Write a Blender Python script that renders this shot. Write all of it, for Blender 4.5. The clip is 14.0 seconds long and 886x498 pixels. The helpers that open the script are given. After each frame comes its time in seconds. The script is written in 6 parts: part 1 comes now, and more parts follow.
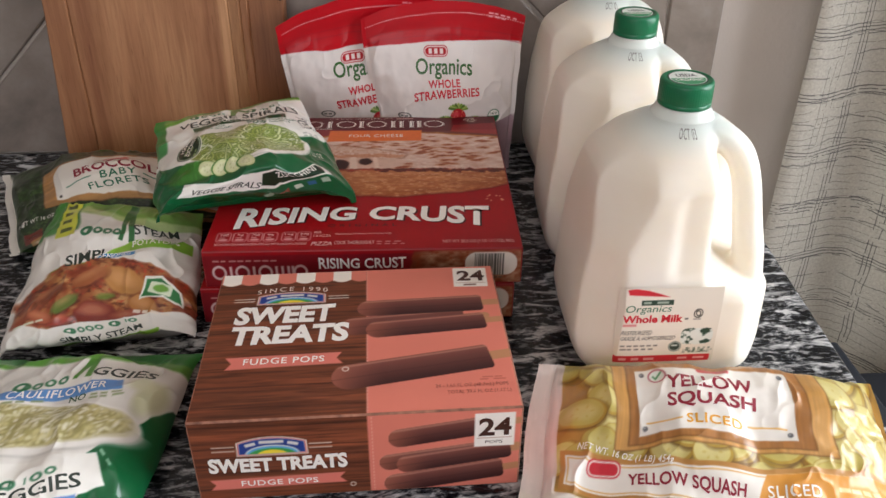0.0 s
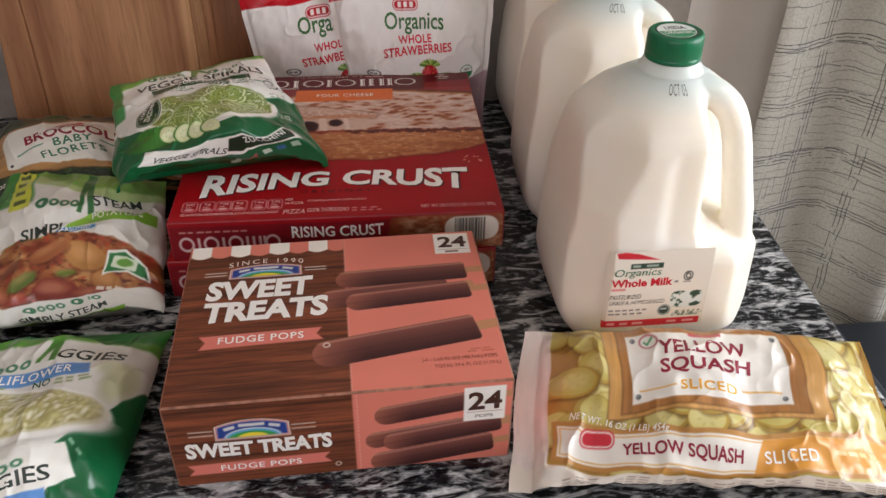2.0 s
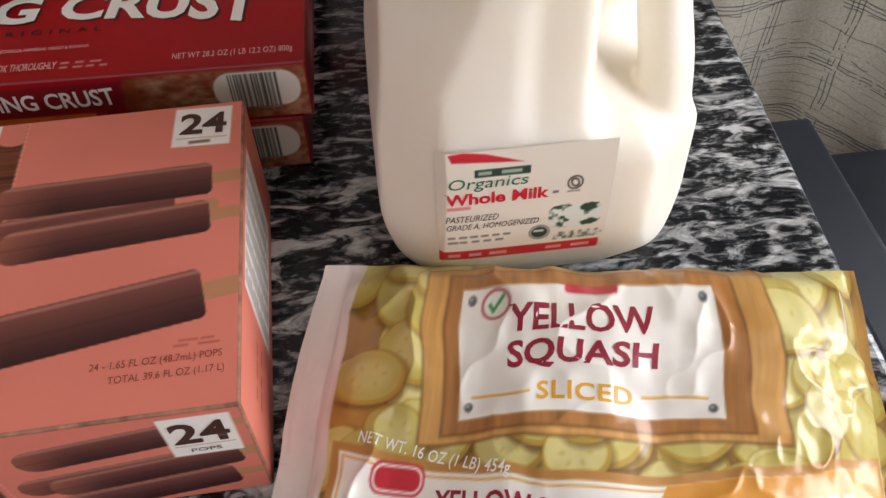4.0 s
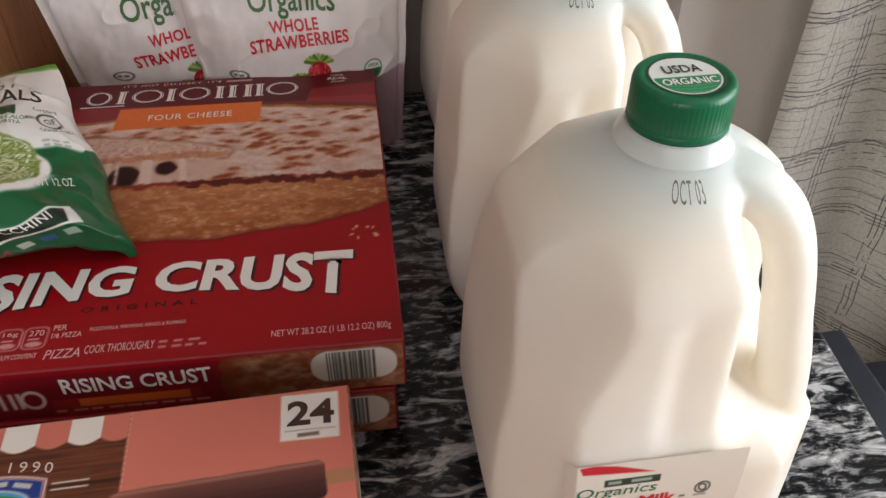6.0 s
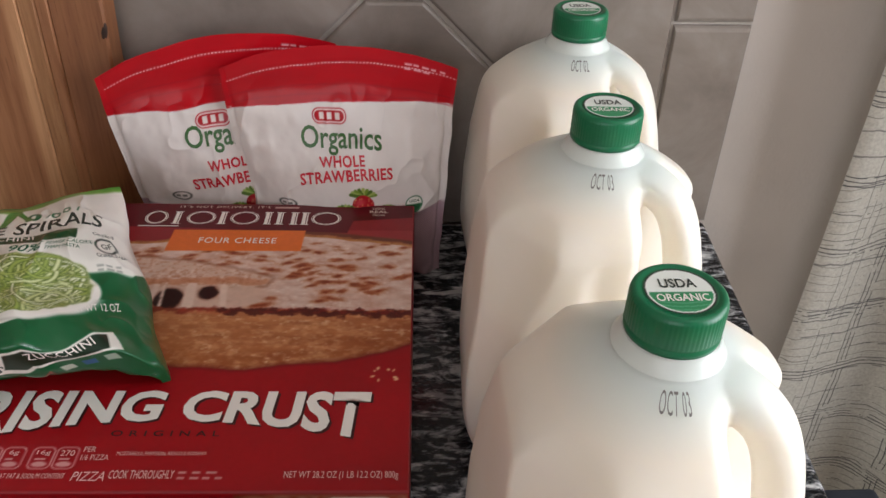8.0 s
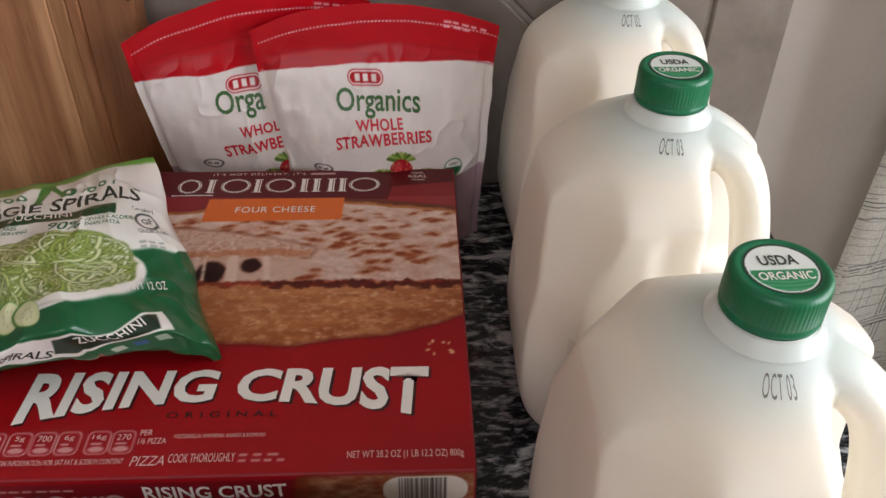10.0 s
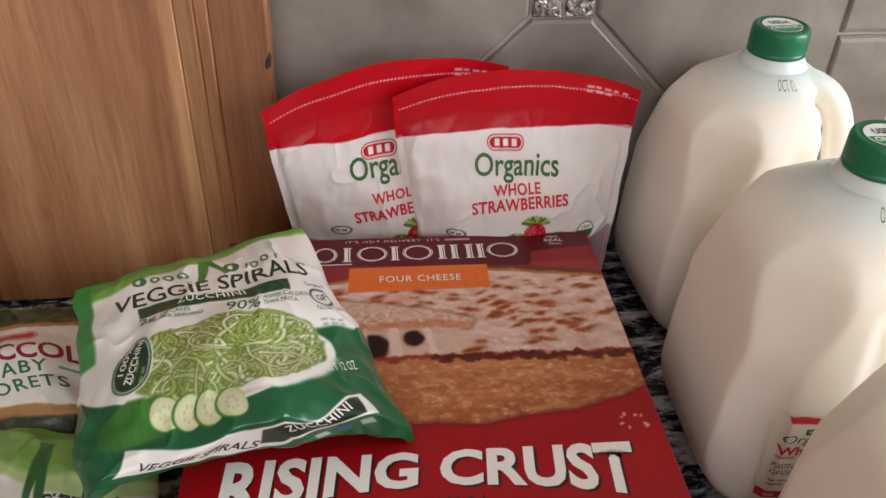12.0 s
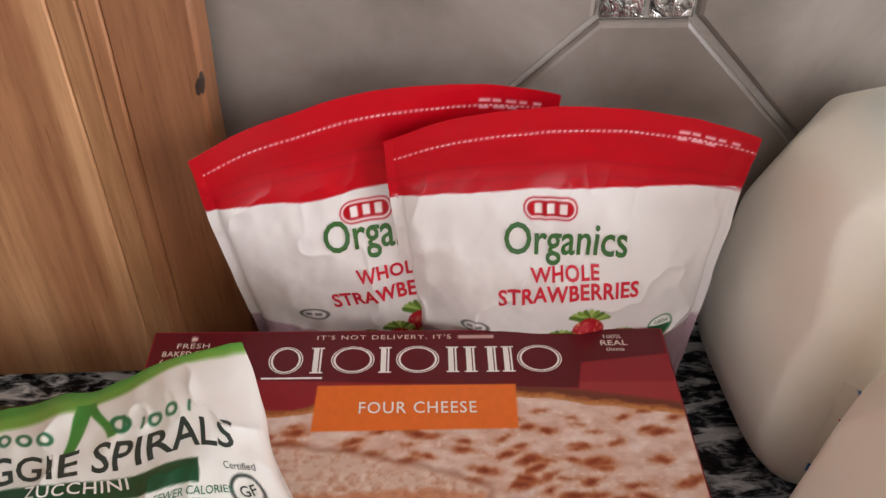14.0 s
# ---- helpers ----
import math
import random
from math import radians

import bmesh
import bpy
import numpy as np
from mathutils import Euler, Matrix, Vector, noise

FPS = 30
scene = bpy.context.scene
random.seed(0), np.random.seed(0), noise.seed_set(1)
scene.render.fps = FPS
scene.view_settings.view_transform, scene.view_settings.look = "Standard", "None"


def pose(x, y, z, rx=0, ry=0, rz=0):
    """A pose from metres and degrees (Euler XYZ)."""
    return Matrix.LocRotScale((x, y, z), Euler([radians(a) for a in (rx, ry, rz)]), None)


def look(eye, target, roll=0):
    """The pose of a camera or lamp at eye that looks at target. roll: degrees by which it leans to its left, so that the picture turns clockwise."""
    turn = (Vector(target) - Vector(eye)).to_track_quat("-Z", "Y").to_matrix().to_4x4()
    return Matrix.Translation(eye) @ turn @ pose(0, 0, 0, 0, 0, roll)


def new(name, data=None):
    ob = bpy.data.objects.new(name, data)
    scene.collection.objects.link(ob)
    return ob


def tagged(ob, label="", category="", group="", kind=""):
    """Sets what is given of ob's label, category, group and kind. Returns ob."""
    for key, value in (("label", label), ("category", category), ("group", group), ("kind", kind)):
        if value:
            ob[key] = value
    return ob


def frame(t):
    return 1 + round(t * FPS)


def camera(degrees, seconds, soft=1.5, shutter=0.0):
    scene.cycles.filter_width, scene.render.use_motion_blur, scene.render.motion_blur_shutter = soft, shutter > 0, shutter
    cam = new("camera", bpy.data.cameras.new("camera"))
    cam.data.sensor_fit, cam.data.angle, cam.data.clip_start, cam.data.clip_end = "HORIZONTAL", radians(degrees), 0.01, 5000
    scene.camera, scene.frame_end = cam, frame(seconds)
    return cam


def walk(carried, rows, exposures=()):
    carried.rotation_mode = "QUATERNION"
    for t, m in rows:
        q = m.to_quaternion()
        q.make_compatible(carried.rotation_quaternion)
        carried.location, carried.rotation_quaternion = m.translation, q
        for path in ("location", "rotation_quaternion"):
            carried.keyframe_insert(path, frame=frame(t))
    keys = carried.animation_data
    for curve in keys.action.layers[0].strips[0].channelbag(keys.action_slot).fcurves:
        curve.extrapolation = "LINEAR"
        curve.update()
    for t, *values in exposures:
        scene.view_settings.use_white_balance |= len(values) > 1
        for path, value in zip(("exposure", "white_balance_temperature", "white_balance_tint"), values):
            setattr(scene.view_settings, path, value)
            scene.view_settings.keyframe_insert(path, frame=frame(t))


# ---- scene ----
cam = camera(56.2, 14.0)
PATH = [
    (0, (0.016, 0.104, 0.478), (0.126, 1.795, -0.584), 0.4),
    (0.5, (0.017, 0.11, 0.477), (0.14, 1.788, -0.605), 0.7),
    (1, (0.018, 0.112, 0.479), (0.139, 1.787, -0.607), 0.7),
    (1.5, (0.009, 0.112, 0.478), (0.134, 1.776, -0.626), 0.6),
    (2, (0.004, 0.135, 0.47), (0.198, 1.758, -0.683), 0.7),
    (2.5, (0.046, 0.191, 0.443), (0.257, 1.733, -0.814), 0.7),
    (2.7, (0.08, 0.23, 0.435), (0.254, 1.74, -0.866), 0.2),
    (4.8, (0.171, 0.409, 0.341), (0.297, 1.586, -1.271), -1.9),
    (5, (0.164, 0.421, 0.355), (0.3, 1.615, -1.243), -1.5),
    (5.2, (0.156, 0.426, 0.365), (0.286, 1.672, -1.194), -1.8),
    (5.5, (0.133, 0.432, 0.38), (0.309, 1.781, -1.087), -0.8),
    (6, (0.107, 0.429, 0.414), (0.323, 1.923, -0.898), 0.0),
    (6.5, (0.103, 0.425, 0.44), (0.275, 2.002, -0.778), -0.0),
    (7, (0.118, 0.428, 0.462), (0.253, 2.06, -0.686), 1.1),
    (7.2, (0.12, 0.428, 0.466), (0.248, 2.069, -0.67), 1.3),
    (9.3, (0.139, 0.458, 0.462), (0.188, 2.025, -0.78), 0.9),
    (9.5, (0.135, 0.459, 0.462), (0.183, 2.019, -0.788), 0.7),
    (10, (0.093, 0.461, 0.464), (0.191, 2.011, -0.796), 0.5),
    (10.5, (0.03, 0.455, 0.472), (0.195, 2.031, -0.749), 1.3),
    (11, (-0.027, 0.448, 0.475), (0.196, 2.055, -0.694), 1.4),
    (11.5, (-0.053, 0.453, 0.474), (0.207, 2.055, -0.694), 2.0),
    (12, (-0.053, 0.494, 0.469), (0.156, 2.098, -0.707), 1.6),
    (12.5, (-0.035, 0.573, 0.464), (0.119, 2.154, -0.75), 0.8),
    (13, (-0.027, 0.636, 0.45), (0.115, 2.188, -0.803), 1.4),
    (13.5, (-0.017, 0.692, 0.438), (0.085, 2.208, -0.862), 1.0),
    (14, (-0.01, 0.721, 0.432), (0.082, 2.208, -0.902), 1.1),
]
EXPOSURES = [(0, 0.06), (2.5, -0.08), (5.5, -0.15), (7, -0.12), (9.5, -0.10), (10.5, -0.10), (11, 0.13), (11.5, 0.18), (12.5, 0.30), (14, 0.46)]
walk(cam, [(t, look(eye, target, roll)) for t, eye, target, roll in PATH],
     exposures=EXPOSURES)

# ---- world and light ----
world = bpy.data.worlds.new("world")
scene.world = world
world.use_nodes = True
sky = world.node_tree.nodes.new("ShaderNodeTexSky")
sky.sky_type, sky.sun_disc = "NISHITA", False
sky.sun_elevation, sky.sun_rotation = radians(38), radians(75)
world.node_tree.links.new(sky.outputs[0], world.node_tree.nodes["Background"].inputs[0])
world.node_tree.nodes["Background"].inputs[1].default_value = 0.10


def lamp(name, kind, m, power, colour, size=None, size_y=None, angle=None):
    data = bpy.data.lights.new(name, kind)
    data.energy, data.color = power, colour
    if kind == "AREA":
        data.shape, data.size, data.size_y = "RECTANGLE", size, size_y
    if kind == "SUN":
        data.angle = radians(angle)
    ob = new(name, data)
    ob.matrix_world = m
    return ob


lamp("sun", "SUN", look((2.0, 0.8, 2.0), (0, 0, 0)), 1.2, (1.0, 0.95, 0.88), angle=12)
# daylight standing in the window behind the curtain and in the unseen glazed door beside it
lamp("window_daylight", "AREA", look((1.36, 1.21, 0.42), (0.90, 0.0, 0.0)), 32, (0.90, 0.96, 1.0), 0.90, 1.25)
lamp("door_daylight", "AREA", look((2.16, 0.12, 0.60), (0.25, 0.75, 0.0)), 57, (0.925, 0.94, 1.0), 1.30, 1.5)
# soft fill added behind the camera to brighten the fronts; no known source there
lamp("front_fill_light", "AREA", look((-0.9, -2.44, 0.85), (0.0, 0.6, 0.0)), 24, (1.0, 0.945, 0.995), 1.7, 1.5)


# ---- materials ----
def lin(c):
    return tuple(((v + 0.055) / 1.055) ** 2.4 if v > 0.04045 else v / 12.92 for v in c)


def hexa(h):
    return tuple(int(h[i:i + 2], 16) / 255 for i in (0, 2, 4))


def base_mat(name, rough=0.5, metal=0.0, spec=0.5):
    m = bpy.data.materials.new(name)
    m.use_nodes = True
    b = m.node_tree.nodes["Principled BSDF"]
    b.inputs["Roughness"].default_value = rough
    b.inputs["Metallic"].default_value = metal
    b.inputs["Specular IOR Level"].default_value = spec
    return m, m.node_tree, b


def node(nt, kind, **kw):
    n = nt.nodes.new(kind)
    for k, v in kw.items():
        n.inputs[k.replace("_", " ")].default_value = v
    return n


def coords(nt, scale=(1, 1, 1), rot=(0, 0, 0)):
    tc = nt.nodes.new("ShaderNodeTexCoord")
    mp = nt.nodes.new("ShaderNodeMapping")
    mp.inputs["Scale"].default_value = scale
    mp.inputs["Rotation"].default_value = rot
    nt.links.new(tc.outputs["Object"], mp.inputs[0])
    return mp.outputs[0]


def ramp(nt, fac, stops, interp="LINEAR"):
    r = nt.nodes.new("ShaderNodeValToRGB")
    r.color_ramp.interpolation = interp
    while len(r.color_ramp.elements) < len(stops):
        r.color_ramp.elements.new(0.5)
    for e, (p, c) in zip(r.color_ramp.elements, stops):
        e.position, e.color = p, (*c, 1)
    nt.links.new(fac, r.inputs[0])
    return r.outputs[0]


def noise_tex(nt, vec, scale, detail=4.0, rough=0.5, dist=0.0):
    n = node(nt, "ShaderNodeTexNoise", Scale=scale, Detail=detail, Roughness=rough, Distortion=dist)
    nt.links.new(vec, n.inputs["Vector"])
    return n.outputs["Fac"]


def bump(nt, b, height, strength, distance=0.001):
    n = node(nt, "ShaderNodeBump", Strength=strength, Distance=distance)
    nt.links.new(height, n.inputs["Height"])
    nt.links.new(n.outputs[0], b.inputs["Normal"])


def mixc(nt, fac, a, b, mode="MIX"):
    n = nt.nodes.new("ShaderNodeMix")
    n.data_type, n.blend_type = "RGBA", mode
    for sock, v in ((0, fac), (6, a), (7, b)):
        if hasattr(v, "is_linked"):
            nt.links.new(v, n.inputs[sock])
        elif sock:
            n.inputs[sock].default_value = (*v, 1)
        else:
            n.inputs[0].default_value = v
    return n.outputs[2]


def plain(name, colour, rough=0.5, vary=0.08, scale=60.0, metal=0.0, bump_by=0.0, bump_scale=300.0, spec=0.5):
    """A surface of one paint or plastic, a little uneven at two scales."""
    m, nt, b = base_mat(name, rough, metal, spec)
    c = lin(hexa(colour))
    v = coords(nt)
    lo, hi = tuple(x * (1 - vary) for x in c), tuple(min(1, x * (1 + vary)) for x in c)
    f = noise_tex(nt, v, scale, 6)
    nt.links.new(ramp(nt, f, [(0.3, lo), (0.7, hi)]), b.inputs["Base Color"])
    if bump_by:
        bump(nt, b, noise_tex(nt, v, bump_scale, 4), bump_by)
    return m


def printed(name, rough, coat=0.0, bump_by=0.0, bump_scale=120.0, spec=0.5):
    """Ink laid on film or card: its colour is the surface's own print."""
    m, nt, b = base_mat(name, rough, spec=spec)
    a = nt.nodes.new("ShaderNodeAttribute")
    a.attribute_name = "print"
    nt.links.new(a.outputs["Color"], b.inputs["Base Color"])
    b.inputs["Coat Weight"].default_value = coat
    b.inputs["Coat Roughness"].default_value = 0.12
    if bump_by:
        bump(nt, b, noise_tex(nt, coords(nt), bump_scale, 3), bump_by)
    return m


FILM = printed("printed_film", 0.28, 0.35, 0.16, 90, spec=0.4)
POUCH = printed("printed_pouch", 0.34, 0.12, 0.10, 70, spec=0.25)
CARD = printed("printed_card", 0.40, 0.10, 0.03, 500, spec=0.3)
CARD_SATIN = printed("printed_satin_card", 0.48, 0.06, 0.03, 500, spec=0.3)
PAPER = printed("printed_paper", 0.5, 0.0)


def ink(name, colour, rough=0.4):
    m, nt, b = base_mat(name, rough)
    b.inputs["Base Color"].default_value = (*lin(hexa(colour)), 1)
    return m


INK = {n: ink("ink_" + n, c) for n, c in dict(
    white="F2EEE8", black="26241F", maroon="8E1730", red="CE1F33", deepgreen="15502E", green="35642B", dark="2E3A33", teal="1F6E50",
    gold="E3A32C", pale="E9D9CC", brown="43241B", rosebrown="8A4338", grey="77736F", dimred="3A0A0D", blush="E7B9B6", softwhite="DCD6CE").items()}


# granite: long grey and white flecks over black
GRANITE, nt, b = base_mat("granite", 0.16, spec=0.35)
v = coords(nt, (26, 76, 50), (0, 0, 0.12))
f1 = noise_tex(nt, v, 1.0, 6, 0.62, 0.9)
f2 = noise_tex(nt, coords(nt, (90, 210, 100)), 1.0, 5, 0.6, 0.4)
f3 = noise_tex(nt, coords(nt, (14, 22, 20)), 1.0, 4, 0.5, 0.4)
dark = ramp(nt, f1, [(0.44, (0.003, 0.004, 0.006)), (0.51, (0.015, 0.017, 0.021)), (0.545, (0.24, 0.245, 0.255)), (0.61, (0.72, 0.72, 0.72))])
speck = ramp(nt, f2, [(0.44, (0.004, 0.005, 0.007)), (0.53, (0.05, 0.052, 0.058)), (0.63, (0.52, 0.52, 0.52))])
patch = ramp(nt, f3, [(0.42, (0.25, 0.25, 0.25)), (0.62, (0.6, 0.6, 0.6))])
nt.links.new(mixc(nt, patch, dark, speck), b.inputs["Base Color"])
bump(nt, b, f2, 0.02)

# oiled acacia board
def wood_mat(name, cols, scale=1.0, rough=0.45):
    m, nt, b = base_mat(name, rough)
    oi = nt.nodes.new("ShaderNodeObjectInfo")
    v = coords(nt, (15 * scale, 15 * scale, 1.0 * scale))
    ad = nt.nodes.new("ShaderNodeVectorMath")
    ad.operation = "ADD"
    nt.links.new(v, ad.inputs[0])
    nt.links.new(oi.outputs["Random"], ad.inputs[1])
    f = noise_tex(nt, ad.outputs[0], 1.0, 5, 0.55, 0.8)
    g = noise_tex(nt, coords(nt, (260 * scale, 240 * scale, 14 * scale)), 1.0, 4, 0.6, 0.2)
    c1 = ramp(nt, f, [(0.28, cols[0]), (0.48, cols[1]), (0.66, cols[2])])
    c2 = ramp(nt, g, [(0.35, (0.80, 0.75, 0.70)), (0.6, (1, 1, 1))])
    fleck = ramp(nt, noise_tex(nt, coords(nt, (620 * scale, 600 * scale, 30 * scale)), 1.0, 3, 0.6), [(0.60, (1, 1, 1)), (0.72, (0.62, 0.54, 0.48))])
    wide = ramp(nt, noise_tex(nt, coords(nt, (46 * scale, 40 * scale, 2.6 * scale)), 1.0, 4, 0.6, 1.6), [(0.40, (0.84, 0.80, 0.76)), (0.55, (1, 1, 1))])
    c1 = mixc(nt, 0.8, mixc(nt, 0.8, c1, fleck, "MULTIPLY"), wide, "MULTIPLY")
    nt.links.new(mixc(nt, 0.85, c1, c2, "MULTIPLY"), b.inputs["Base Color"])
    bump(nt, b, g, 0.12, 0.0006)
    return m


WOOD = wood_mat("acacia_wood", (lin(hexa("925F3E")), lin(hexa("AB7852")), lin(hexa("C4946A"))))
WOOD_EDGE = wood_mat("acacia_sapwood", (lin(hexa("885536")), lin(hexa("9E6C48")), lin(hexa("B4825A"))))
WOOD_DARK = wood_mat("acacia_heartwood", (lin(hexa("5E3820")), lin(hexa("90603C")), lin(hexa("AC7E56"))), 1.6)
WOOD_BROWN = wood_mat("acacia_outer_wood", (lin(hexa("74482C")), lin(hexa("8C5B3A")), lin(hexa("A0704A"))))

# glazed ceramic tile, grout, painted wall
TILE, nt, b = base_mat("ceramic_tile", 0.32)
oi = nt.nodes.new("ShaderNodeObjectInfo")
f = noise_tex(nt, coords(nt, (9, 9, 9)), 1.0, 6, 0.6, 0.5)
nt.links.new(ramp(nt, f, [(0.3, lin(hexa("716860"))), (0.5, lin(hexa("887E76"))), (0.70, lin(hexa("9C938B")))]), b.inputs["Base Color"])
bump(nt, b, noise_tex(nt, coords(nt, (60, 60, 60)), 1.0, 3), 0.03)
GROUT = plain("grout", "B3ACA3", 0.85, 0.08, 200, bump_by=0.3, bump_scale=900)
WALL = plain("painted_texture_wall", "BFB6AE", 0.75, 0.04, 9, bump_by=0.55, bump_scale=140)
CEIL = plain("ceiling_paint", "EFECE6", 0.85, 0.03, 5, bump_by=0.2, bump_scale=120)
FLOOR = plain("floor_boards", "8A6F55", 0.45, 0.2, 6)
CABINET = plain("cabinet_paint", "D8D3CA", 0.5, 0.03, 8)
NAVY = plain("dark_navy_vinyl", "1E232C", 0.45, 0.12, 25, bump_by=0.15, bump_scale=400)
METAL = plain("dark_metal", "202124", 0.35, 0.1, 30, metal=0.8)
FRAME = plain("window_vinyl", "E8E6E0", 0.4, 0.02, 10)

MIRROR_GLASS, nt, b = base_mat("mosaic_glass", 0.08)
f = noise_tex(nt, coords(nt, (90, 90, 90)), 1.0, 3, 0.6, 1.5)
nt.links.new(ramp(nt, f, [(0.35, (0.10, 0.095, 0.09)), (0.5, (0.42, 0.40, 0.38)), (0.6, (0.75, 0.73, 0.70))]), b.inputs["Base Color"])
b.inputs["Metallic"].default_value = 0.75
bump(nt, b, f, 0.9, 0.003)

# milk seen through thin translucent polythene
MILK, nt, b = base_mat("milk_in_polythene", 0.36)
tc = nt.nodes.new("ShaderNodeTexCoord")
sx = nt.nodes.new("ShaderNodeSeparateXYZ")
nt.links.new(tc.outputs["Object"], sx.inputs[0])
level = node(nt, "ShaderNodeMapRange", From_Min=0.2040, From_Max=0.2200)
nt.links.new(sx.outputs[2], level.inputs[0])
body = ramp(nt, noise_tex(nt, coords(nt, (16, 16, 16)), 1.0, 3), [(0.3, lin(hexa("EFE6D6"))), (0.7, lin(hexa("F3ECE0")))])
nt.links.new(mixc(nt, level.outputs[0], body, lin(hexa("DCE4DF"))), b.inputs["Base Color"])
b.inputs["Subsurface Weight"].default_value = 0.7
b.inputs["Subsurface Radius"].default_value = (0.020, 0.0205, 0.019)
b.inputs["Subsurface Scale"].default_value = 1.0
bump(nt, b, noise_tex(nt, coords(nt, (60, 60, 60)), 1.0, 3), 0.03)
NECK = plain("clear_polythene", "DCE4DE", 0.25, 0.03, 60)
CAP = plain("green_polypropylene", "0B6B45", 0.33, 0.06, 80, bump_by=0.02)


# curtain: off-white linen with dark crossing threads, in two scales of checks
def curtain_mat():
    m, nt, b = base_mat("checked_linen", 0.85, spec=0.2)
    uv = nt.nodes.new("ShaderNodeUVMap")
    uv.uv_map = "cloth"

    def lines(axis, period, width, lo, hi, wob, seed):
        mp = nt.nodes.new("ShaderNodeMapping")
        mp.inputs["Location"].default_value = (seed, seed * 0.7, 0)
        nt.links.new(uv.outputs[0], mp.inputs[0])
        nz = noise_tex(nt, mp.outputs[0], 14, 3, 0.5)
        sx = nt.nodes.new("ShaderNodeSeparateXYZ")
        nt.links.new(mp.outputs[0], sx.inputs[0])

        def math_node(op, a, c):
            n = nt.nodes.new("ShaderNodeMath")
            n.operation = op
            for i, q in ((0, a), (1, c)):
                if hasattr(q, "is_linked"):
                    nt.links.new(q, n.inputs[i])
                else:
                    n.inputs[i].default_value = q
            return n.outputs[0]
        p = math_node("ADD", sx.outputs[axis], math_node("MULTIPLY", nz, wob))
        q = math_node("FRACT", math_node("DIVIDE", p, period), 0)
        d = math_node("ABSOLUTE", math_node("SUBTRACT", q, 0.5), 0)
        on = math_node("LESS_THAN", d, width / period)
        # groups: only some stretches of the cloth carry these threads
        gr = math_node("FRACT", math_node("DIVIDE", p, hi), 0)
        # the drawn line thins out and breaks off here and there
        gap = noise_tex(nt, mp.outputs[0], 38, 3, 0.6)
        on = math_node("MULTIPLY", on, math_node("GREATER_THAN", gap, 0.43))
        return math_node("MULTIPLY", on, math_node("LESS_THAN", gr, lo))
    f = noise_tex(nt, uv.outputs[0], 260, 4, 0.7)
    col = ramp(nt, f, [(0.3, lin(hexa("A8A398"))), (0.7, lin(hexa("C6C1B6")))])
    for args, amt in (((1, 0.0048, 0.0007, 0.20, 0.083, 0.016, 0.13), 0.78), ((0, 0.0060, 0.0007, 0.22, 0.097, 0.011, 0.31), 0.75),
                      ((1, 0.0125, 0.0005, 0.85, 0.31, 0.022, 0.7), 0.5), ((1, 0.031, 0.0008, 0.8, 0.23, 0.03, 0.37), 0.6), ((0, 0.0105, 0.0006, 0.12, 0.31, 0.010, 0.9), 0.5)):
        on = lines(*args)
        n = nt.nodes.new("ShaderNodeMath")
        n.operation = "MULTIPLY"
        nt.links.new(on, n.inputs[0])
        n.inputs[1].default_value = amt
        col = mixc(nt, n.outputs[0], col, lin(hexa("3E3D42")))
    blot = ramp(nt, noise_tex(nt, uv.outputs[0], 70, 5, 0.7), [(0.60, (0, 0, 0)), (0.70, (0.35, 0.35, 0.35))])
    col = mixc(nt, blot, col, lin(hexa("8C8780")))
    nt.links.new(col, b.inputs["Base Color"])
    tr = nt.nodes.new("ShaderNodeBsdfTranslucent")
    nt.links.new(col, tr.inputs[0])
    mx = nt.nodes.new("ShaderNodeMixShader")
    mx.inputs[0].default_value = 0.22
    nt.links.new(b.outputs[0], mx.inputs[1])
    nt.links.new(tr.outputs[0], mx.inputs[2])
    nt.links.new(mx.outputs[0], nt.nodes["Material Output"].inputs[0])
    bump(nt, b, f, 0.25, 0.0008)
    return m


LINEN = curtain_mat()


# ---- building helpers ----
def part(name, bm, material, parent=None, label="", smooth=False):
    me = bpy.data.meshes.new(name)
    bm.to_mesh(me)
    bm.free()
    me.materials.append(material)
    if smooth:
        me.polygons.foreach_set("use_smooth", [True] * len(me.polygons))
    ob = new(name, me)
    if parent:
        ob.parent = parent
    if label:
        tagged(ob, label)
    return ob


def thing(name, m, label, category, group="", kind=""):
    ob = new(name)
    ob.empty_display_size = 0.02
    ob.matrix_world = m
    return tagged(ob, label, category, group, kind)


def block(x0, y0, z0, x1, y1, z1, bevel=0.0, seg=2):
    bm = bmesh.new()
    bmesh.ops.create_cube(bm, size=1, matrix=Matrix.Translation(((x0 + x1) / 2, (y0 + y1) / 2, (z0 + z1) / 2)) @ Matrix.Diagonal((x1 - x0, y1 - y0, z1 - z0, 1)))
    if bevel:
        bmesh.ops.bevel(bm, geom=bm.edges[:], offset=bevel, segments=seg, profile=0.5, affect="EDGES")
    return bm


def structure(name, bm, material, label, category):
    return tagged(part(name, bm, material), label, category, kind="structure")


def clip(poly, keep):
    """Cuts a flat outline by half planes (a, b, c): a*x + b*y <= c."""
    for a, b2, c in keep:
        out = []
        for (x0, y0), (x1, y1) in zip(poly, poly[1:] + poly[:1]):
            d0, d1 = a * x0 + b2 * y0 - c, a * x1 + b2 * y1 - c
            if d0 <= 0:
                out.append((x0, y0))
            if d0 * d1 < 0:
                k = d0 / (d0 - d1)
                out.append((x0 + k * (x1 - x0), y0 + k * (y1 - y0)))
        poly = out
        if len(poly) < 3:
            return []
    return poly


